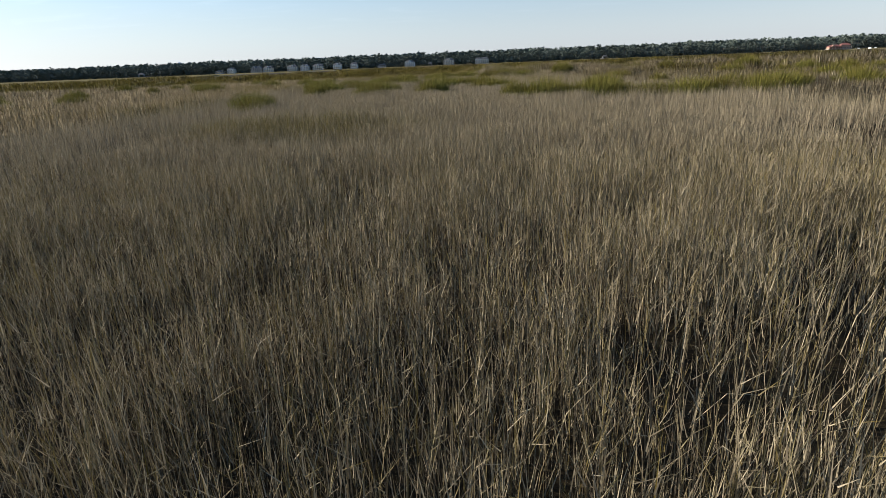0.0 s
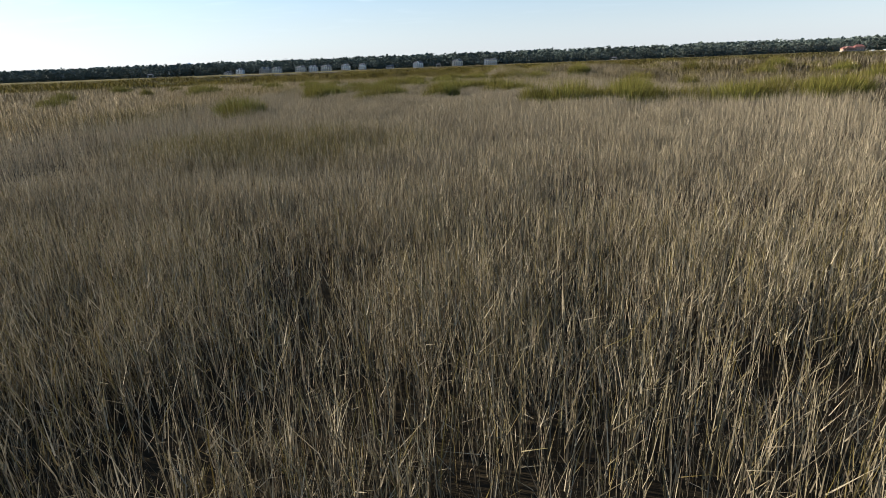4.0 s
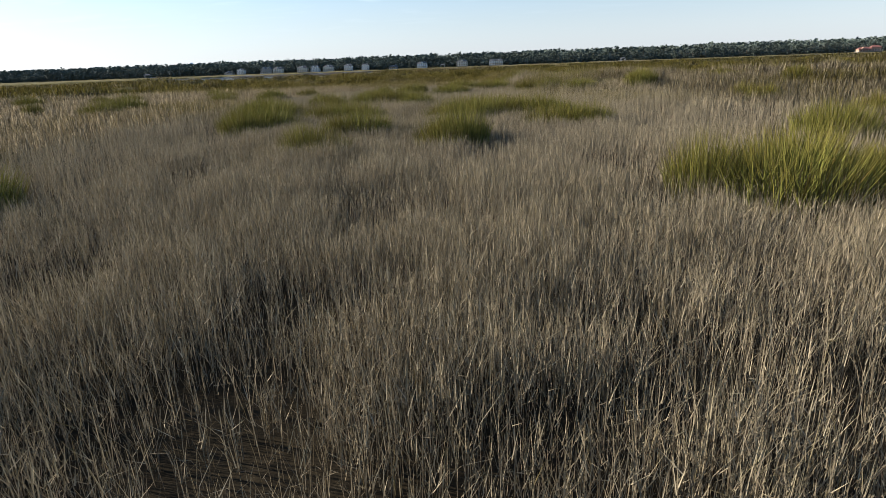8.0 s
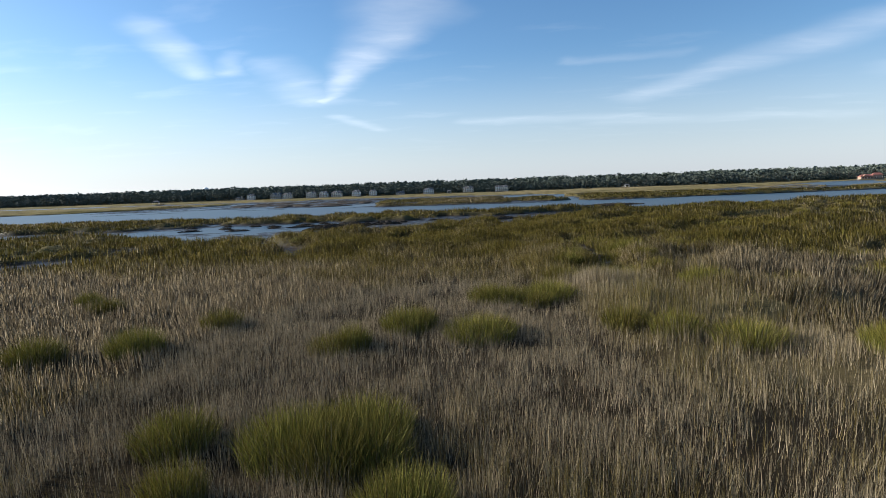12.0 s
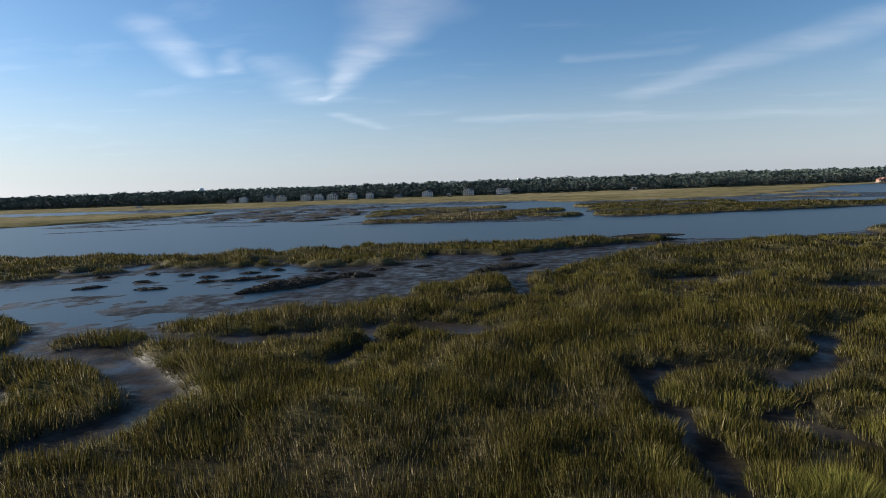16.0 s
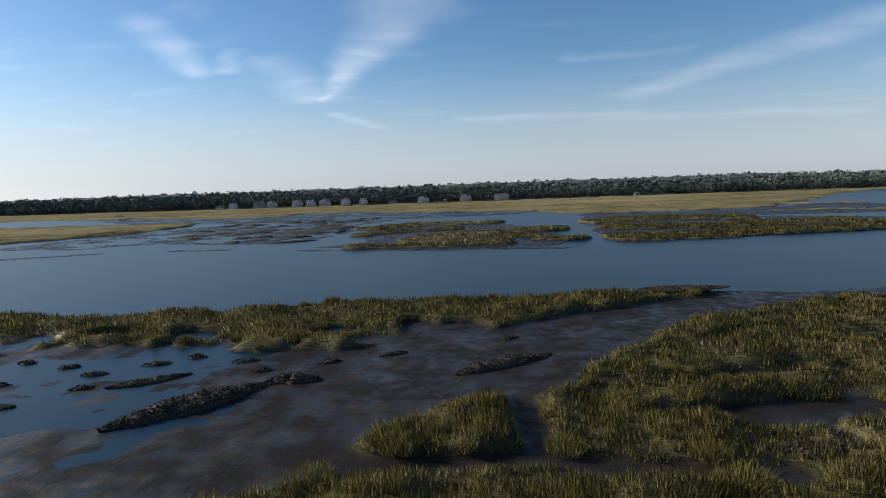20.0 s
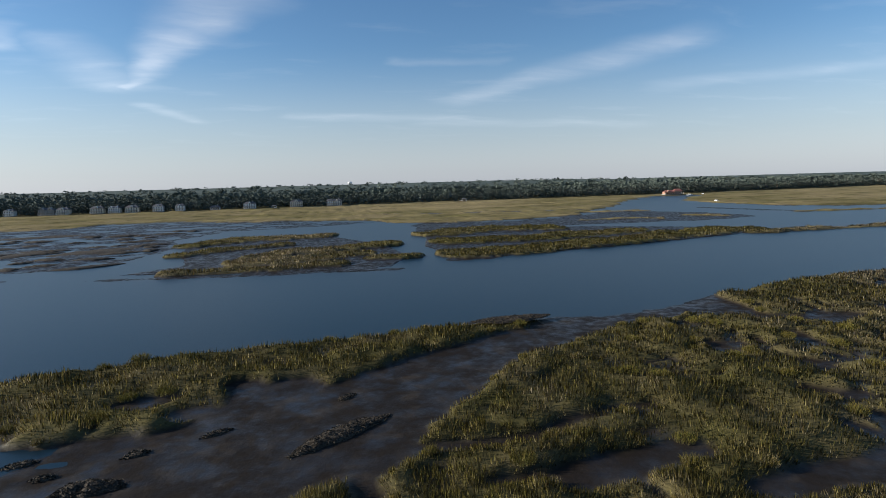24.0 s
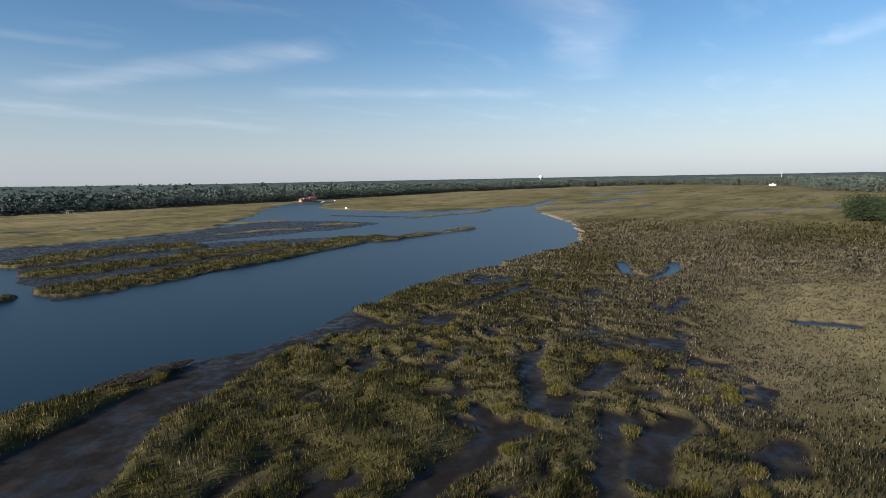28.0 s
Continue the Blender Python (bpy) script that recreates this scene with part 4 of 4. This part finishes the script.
def house(x, y, w, deep, floors, wall, roof, label, gables=1, porch=True, turn=0.0):
    """A shore house on a raised base, with porch, windows and gables on its marsh side."""
    root = new("house")
    root.matrix_basis = pose(x, y, surface(x, y) - 0.2, 0, 0, turn)
    tagged(root, label, "house", "houses along the shore")
    z0, h = 1.2, 3.1
    top = z0 + floors * h
    part("foundation", box(-w / 2 - 0.1, w / 2 + 0.1, -0.1, deep, -1.0, z0), M_GREYSIDE, root)
    part("wall", box(-w / 2, w / 2, 0, deep, z0, top), wall, root)
    top_roof = part("roof", hip(-w / 2, w / 2, 0, deep, top, top + 0.28 * deep, w * 0.22), roof, root)
    part("chimney", box(w * 0.18, w * 0.18 + 0.9, deep * 0.55, deep * 0.55 + 0.9, top, top + 0.28 * deep + 1.2), M_GREYSIDE, top_roof)
    for g in range(gables):
        gx = (g - (gables - 1) / 2) * w * 0.5
        part("gable", gable(gx, -0.35, w * 0.36, deep * 0.5, top - 0.1, top + 0.2 * w), wall, root)
        part("window", box(gx - 0.5, gx + 0.5, -0.42, -0.3, top + 0.3, top + 1.5), M_GLASS, root)
    bays = max(3, int(w / 2.6))
    for f in range(floors):
        for b in range(bays):
            bx = -w / 2 + (b + 0.5) * w / bays
            win = part("window", box(bx - 0.55, bx + 0.55, -0.06, 0.1, z0 + f * h + 0.7, z0 + f * h + 2.4), M_GLASS, root)
            part("frame", box(bx - 0.68, bx + 0.68, -0.03, 0.06, z0 + f * h + 0.57, z0 + f * h + 2.53), M_WHITE, win)
    if porch:
        part("porch_floor", box(-w / 2, w / 2, -2.4, 0, z0 - 0.25, z0), M_GREYSIDE, root)
        part("porch_roof", box(-w / 2 - 0.2, w / 2 + 0.2, -2.6, 0.02, z0 + h - 0.35, z0 + h - 0.1), roof, root)
        for b in range(bays + 1):
            bx = -w / 2 + 0.15 + b * (w - 0.3) / bays
            part("porch_post", box(bx - 0.12, bx + 0.12, -2.35, -2.1, z0, z0 + h - 0.35), M_WHITE, root)
        part("porch_rail", box(-w / 2, w / 2, -2.3, -2.2, z0 + 0.85, z0 + 0.95), M_WHITE, root)
    return root


WHITE, TAN, GREY = "white two-storey shore house with a grey hipped roof", "cream-sided shore house with a grey shingle roof", "weathered grey shore house with a front porch"
for x, y, w, deep, floors, wall, label, gables in ((-408, 921, 12, 9, 1, M_GREYSIDE, GREY, 1), (-387, 918, 11, 9, 2, M_WHITE, WHITE, 1), (-343, 914, 18, 11, 2, M_GREYSIDE, GREY, 2), (-324, 912, 14, 10, 2, M_CREAM, TAN, 1),
                                                   (-283, 908, 15, 10, 2, M_CREAM, TAN, 1), (-262, 906, 13, 10, 2, M_WHITE, WHITE, 2), (-241, 905, 15, 11, 2, M_CREAM, TAN, 1), (-209, 903, 12, 10, 2, M_WHITE, WHITE, 1),
                                                   (-182, 901, 10, 9, 2, M_WHITE, WHITE, 1), (-138, 900, 12, 9, 1, M_GREYSIDE, GREY, 1), (-94, 898, 15, 10, 2, M_WHITE, WHITE, 1), (-33, 898, 16, 10, 2, M_CREAM, TAN, 1),
                                                   (12, 898, 8, 8, 2, M_WHITE, WHITE, 1), (22, 899, 12, 10, 2, M_CREAM, TAN, 1)):
    house(x, y, w, deep, floors, wall, M_ROOF, label, gables)


# ---- restaurant, towers and town ----
def restaurant(x, y, turn):
    root = new("restaurant")
    root.matrix_basis = pose(x, y, surface(x, y) - 0.3, 0, 0, turn) @ Matrix.Scale(0.82, 4)
    tagged(root, "low tan waterside building with red metal roofs", "building")
    part("foundation", box(-16, 18, -1, 13, -1, 1.4), M_GREYSIDE, root)
    part("wall", box(-15, 3, 0, 12, 1.4, 5.2), M_TAN, root)
    part("wall", box(3, 17, 1.5, 12, 1.4, 7.2), M_TAN, root)
    part("roof", hip(-15, 3, 0, 12, 5.2, 8.6, 5, 0.8), M_REDROOF, root)
    part("roof", hip(3, 17, 1.5, 12, 7.2, 10.8, 4, 0.8), M_REDROOF, root)
    part("gable", gable(-9, -2.0, 7, 7, 5.2, 8.2), M_TAN, root)
    part("porch_floor", box(-16, 18, -5, 0, 1.1, 1.4), M_GREYSIDE, root)
    for n in range(9):
        part("porch_post", box(-15.6 + n * 4.1, -15.3 + n * 4.1, -4.8, -4.5, 1.4, 4.0), M_WHITE, root)
    part("porch_roof", box(-16, 3, -5, 0, 4.0, 4.25), M_REDROOF, root)
    for n in range(11):
        wx = -13.6 + n * 2.9
        front = 0 if wx < 3 else 1.5
        part("window", box(wx - 0.7, wx + 0.7, front - 0.05, front + 0.1, 2.2, 4.0), M_GLASS, root)
    return root


restaurant(520, 856, -12)


def dome_tower(x, y, base, high, radius, label):
    """A water tower: round tank on a column."""
    root = new("water_tower")
    root.matrix_basis = pose(x, y, base)
    tagged(root, label, "water tower", "water towers")
    bm = bmesh.new()
    bmesh.ops.create_uvsphere(bm, u_segments=20, v_segments=12, radius=radius, matrix=pose(0, 0, high - radius * 0.75) @ Matrix.Diagonal((1, 1, 0.75, 1)))
    part("tank", bm, M_WHITE, root)
    bm = bmesh.new()
    bmesh.ops.create_cone(bm, segments=14, radius1=radius * 0.5, radius2=radius * 0.28, depth=high - radius, matrix=pose(0, 0, (high - radius) / 2), cap_ends=True)
    part("column", bm, M_METAL, root)
    bm = bmesh.new()
    bmesh.ops.create_cone(bm, segments=20, radius1=radius * 1.03, radius2=radius * 1.03, depth=0.5, matrix=pose(0, 0, high - radius * 0.75), cap_ends=True)
    part("catwalk", bm, M_METAL, root)


dome_tower(109, 2200, 1, 40, 8, "white round water tower beyond dark woods")
dome_tower(2305, 1500, 1, 35, 10, "white round water tower beyond dark woods")
dome_tower(-825, 1600, 1, 36, 8, "grey-white water tower above the tree line")


def mast(x, y, high):
    root = new("radio_mast")
    root.matrix_basis = pose(x, y, 1)
    tagged(root, "pale steel mast with short cross arms", "mast", "masts")
    bm = bmesh.new()
    bmesh.ops.create_cone(bm, segments=8, radius1=0.8, radius2=0.4, depth=high, matrix=pose(0, 0, high / 2), cap_ends=True)
    part("pole", bm, M_WHITE, root)
    for n in (0.8, 0.9, 0.97):
        part("cross_arm", box(-3, 3, -0.3, 0.3, high * n, high * n + 0.8), M_METAL, root)


mast(2000, 452, 40)
for x, y, w, deep, floors, wall, turn in ((1128, 1022, 18, 12, 2, M_WHITE, -40), (1152, 1016, 14, 11, 1, M_CREAM, -40), (1178, 1010, 20, 12, 2, M_WHITE, -40), (1205, 1004, 16, 12, 2, M_WHITE, -40),
                                          (1226, 1000, 14, 11, 1, M_CREAM, -40), (1300, 975, 14, 10, 1, M_WHITE, -45), (1358, 955, 15, 10, 1, M_WHITE, -50), (1385, 948, 12, 10, 1, M_CREAM, -50), (1660, 600, 16, 11, 1, M_WHITE, -70), (1490, 425, 14, 10, 1, M_WHITE, -75)):
    house(x, y - 40, w, deep, floors, wall, M_ROOF, "pale house at the edge of the distant woods", 1, False, turn)


def dock(x, y, length, turn):
    """A boardwalk on posts."""
    root = new("dock")
    root.matrix_basis = pose(x, y, 0, 0, 0, turn)
    tagged(root, "grey timber dock on posts over the marsh", "dock", "docks along the shore")
    part("deck", box(-1, 1, 0, length, 1.9, 2.1), M_GREYSIDE, root)
    for n in range(int(length / 5) + 1):
        for sx in (-0.9, 0.9):
            part("post", box(sx - 0.12, sx + 0.12, n * 5 - 0.12, n * 5 + 0.12, -0.6, 2.4), M_BARK, root)
    part("shelter_roof", hip(-3, 3, -3, 3, 4.4, 6.0, 1.5, 0.4), M_ROOF, root)
    for sx in (-2.7, 2.7):
        for sy in (-2.7, 2.7):
            part("shelter_post", box(sx - 0.12, sx + 0.12, sy - 0.12, sy + 0.12, 1.9, 4.4), M_WHITE, root)


dock(-60, 868, 32, 0)
dock(200, 880, 30, 0)
dock(-372, 640, 40, 20)


def boat(x, y, turn, label):
    root = new("motor_boat")
    root.matrix_basis = pose(x, y, 0, 0, 0, turn)
    tagged(root, label, "boat", "boats moored by the building")
    bm = bmesh.new()
    rings = [[bm.verts.new((sx * w, yy, z)) for sx, z in ((-1, 1.0), (-0.75, 0.1), (0, -0.2), (0.75, 0.1), (1, 1.0))] for yy, w in ((-4, 1.2), (-1, 1.4), (2, 1.25), (4.6, 0.25))]
    for a, b in zip(rings, rings[1:]):
        for n in range(4):
            bm.faces.new((a[n], a[n + 1], b[n + 1], b[n]))
        bm.faces.new((a[4], a[0], b[0], b[4]))
    bm.faces.new(rings[0])
    bm.faces.new(rings[-1][::-1])
    part("hull", bm, M_WHITE, root)
    part("cabin", box(-0.8, 0.8, -1.5, 1.2, 0.9, 2.3), M_WHITE, root)
    part("windscreen", box(-0.75, 0.75, 1.2, 1.3, 1.4, 2.2), M_GLASS, root)


boat(535, 838, 70, "small white motor boat moored beside the dock")
boat(560, 842, 60, "small white motor boat moored beside the dock")
boat(420, 640, 20, "small white motor boat at anchor")

# ---- live oaks on the hummock ----
def oak(x, y, high, spread, seed):
    root = new("live_oak")
    r = np.random.default_rng(seed)
    root.matrix_basis = pose(x, y, surface(x, y) - 0.1, 0, 0, r.random() * 360)
    tagged(root, "broad dark green live oak at the marsh edge", "tree", "oaks on the hummock")

    def limb(bm, a, b, ra, rb):
        a, b = Vector(a), Vector(b)
        q = (b - a).to_track_quat("Z", "Y").to_matrix().to_4x4()
        bmesh.ops.create_cone(bm, segments=8, radius1=ra, radius2=rb, depth=(b - a).length, matrix=Matrix.Translation((a + b) / 2) @ q, cap_ends=True)

    bm = bmesh.new()
    limb(bm, (0, 0, 0), (0.3, 0.1, high * 0.28), 0.75, 0.55)
    part("trunk", bm, M_BARK, root)
    tips = []
    for n in range(6):
        a = n * 1.05 + r.random() * 0.5
        tip = (math.cos(a) * spread * 0.6, math.sin(a) * spread * 0.6, high * (0.5 + 0.25 * r.random()))
        bm = bmesh.new()
        limb(bm, (0.3, 0.1, high * 0.26), tip, 0.36, 0.12)
        part("limb", bm, M_BARK, root)
        tips.append(tip)
    n = 3000
    hub = np.array([(*t[:2], t[2] - high * 0.12) for t in tips] + [(0, 0, high * 0.72), (spread * 0.2, 0, high * 0.6)])[r.integers(0, 8, n)]
    c = hub + r.normal(0, 1, (n, 3)) * (spread * 0.27, spread * 0.27, high * 0.18)
    c[:, 2] = np.clip(c[:, 2], high * 0.14, high)
    v = tufts(c, np.full(n, 0.8))
    me = raw_mesh("crown", v, np.arange(len(v)).reshape(-1, 3), smooth=False)
    me.materials.append(M_LEAF)
    crown = new("crown", me)
    crown.parent = root


for n, (x, y, high, spread) in enumerate(((496, 152, 17, 12), (482, 143, 16, 11), (470, 150, 15, 10), (462, 134, 15, 11), (448, 130, 14, 10), (436, 122, 15, 11), (455, 112, 16, 12), (490, 128, 17, 12))):
    oak(x, y, high, spread, 40 + n)

# ---- oyster banks and mud humps ----
def mound(name, pts, wide, high, label, group, mat, shells=0):
    """A long hump with a rough crust, along a line of points."""
    n, m = (40, 14) if shells > 200 else (18, 8)
    pts = [Vector((*p, 0)) for p in pts]
    total = sum((b - a).length for a, b in zip(pts, pts[1:]))

    def along(s):
        s *= total
        for a, b in zip(pts, pts[1:]):
            if s <= (b - a).length:
                return a + (b - a) * (s / (b - a).length), (b - a).normalized()
            s -= (b - a).length
        return pts[-1], (pts[-1] - pts[-2]).normalized()

    mid = along(0.5)[0]
    co = []
    for i in range(n + 1):
        p, d = along(i / n)
        side = Vector((-d.y, d.x, 0))
        taper = max(0.06, math.sin(math.pi * i / n)) ** 0.6
        for j in range(m + 1):
            q = j / m * 2 - 1
            w = wide * taper * (0.8 + 0.5 * float(vnoise(np.array([p.x + q]), np.array([p.y]), 2.0, 5)[0]))
            at = p + side * (q * w)
            z = high * taper * math.sqrt(max(0, 1 - q * q)) * (0.6 + 0.8 * float(vnoise(np.array([at.x]), np.array([at.y]), 0.7, 8)[0]))
            co.append((at.x - mid.x, at.y - mid.y, z - 0.08))
    i = np.arange((n + 1) * (m + 1)).reshape(n + 1, m + 1)
    quads = np.stack([i[:-1, :-1], i[:-1, 1:], i[1:, 1:], i[1:, :-1]], -1).reshape(-1, 4)
    me = raw_mesh(name, np.array(co), quads[:, ::-1])
    me.materials.append(mat)
    ob = new(name, me)
    ob.location = (mid.x, mid.y, max(0.02, surface(mid.x, mid.y)))
    tagged(ob, label, "oyster bank", group)
    if shells:
        pick = np.array(co)[rng.integers(0, len(co), shells)] + rng.normal(0, 0.12, (shells, 3)) * (1, 1, 0.2)
        v = tufts(pick + (0, 0, 0.05), np.full(shells, 0.17), 0.8)
        sm = raw_mesh("shells", v, np.arange(len(v)).reshape(-1, 3), smooth=False)
        sm.materials.append(M_SHELL)
        crust = new("shell_crust", sm)
        crust.parent = ob
        tagged(crust, kind="stuff")
    return ob


CRUST, HUMP = "rough grey-brown oyster bank on dark wet mud", "low dark mud hump standing out of wet flats"
mound("oyster_bank", [(-39, 165.5), (-36, 169), (-32, 173), (-27, 178)], 2.3, 0.9, CRUST, "oyster banks", M_SHELL, 2200)
mound("oyster_bank", [(-28, 178), (-25, 179.5), (-21, 179)], 1.5, 0.65, CRUST, "oyster banks", M_SHELL, 600)
mound("oyster_bank", [(-5, 180.5), (1, 185), (7, 188.5)], 1.6, 0.6, CRUST, "oyster banks", M_SHELL, 1000)
mound("oyster_bank", [(-47, 177), (-43, 179), (-39, 182)], 0.9, 0.4, CRUST, "oyster banks", M_SHELL, 600)
mound("oyster_bank", [(22, 161.5), (25, 161), (28, 162)], 1.4, 0.35, CRUST, "oyster banks", M_SHELL, 300)
mound("oyster_bank", [(29, 227), (37, 226.4), (46, 227.6)], 2.2, 0.5, CRUST, "oyster banks", M_SHELL, 900)
for x, y, l in ((-68, 173, 2.4), (-56, 171, 2.6), (-62, 178, 1.5), (-52, 182, 1.6), (-58, 185, 1.4), (-46, 186, 1.8), (-50, 177, 1.2), (-34, 187, 1.6), (-14, 189, 1.8), (2, 196, 1.6), (-22, 186, 1.4), (-66, 187, 1.4), (-74, 184, 1.6), (-42, 189, 1.3), (-30, 183, 1.2)):
    a = 0.3 + rng.normal(0, 0.25)
    mound("mud_hump", [(x - l * math.cos(a), y - l * math.sin(a)), (x + l * math.cos(a), y + l * math.sin(a))], 0.75, 0.35, HUMP, "mud humps on the flats", M_SHELL, 160)

flats = [(rng.uniform(-190, -78), rng.uniform(345, 540)) for _ in range(46)]
for x, y in flats:
    l, a = rng.uniform(4, 11), rng.normal(0.05, 0.2)
    if inside(np.array([x]), np.array([y]), LEFT_FLAT)[0] > 4:
        mound("mud_hump", [(x - l * math.cos(a), y - l * math.sin(a)), (x + l * math.cos(a), y + l * math.sin(a))], rng.uniform(2.0, 4.5), 0.8, HUMP, "mud humps on the far flats", M_SHELL)
for pts, wide in (([(-128, 412), (-108, 420), (-90, 432)], 11), ([(-150, 405), (-143, 422), (-138, 438)], 7), ([(-104, 356), (-92, 360), (-80, 368)], 3.5), ([(-212, 531), (-180, 538), (-146, 540)], 9), ([(-120, 372), (-106, 374)], 3.0)):
    mound("mud_hump", pts, wide, 0.75, "wide brown mud rise on the far tidal flats", "mud humps on the far flats", M_SHELL)
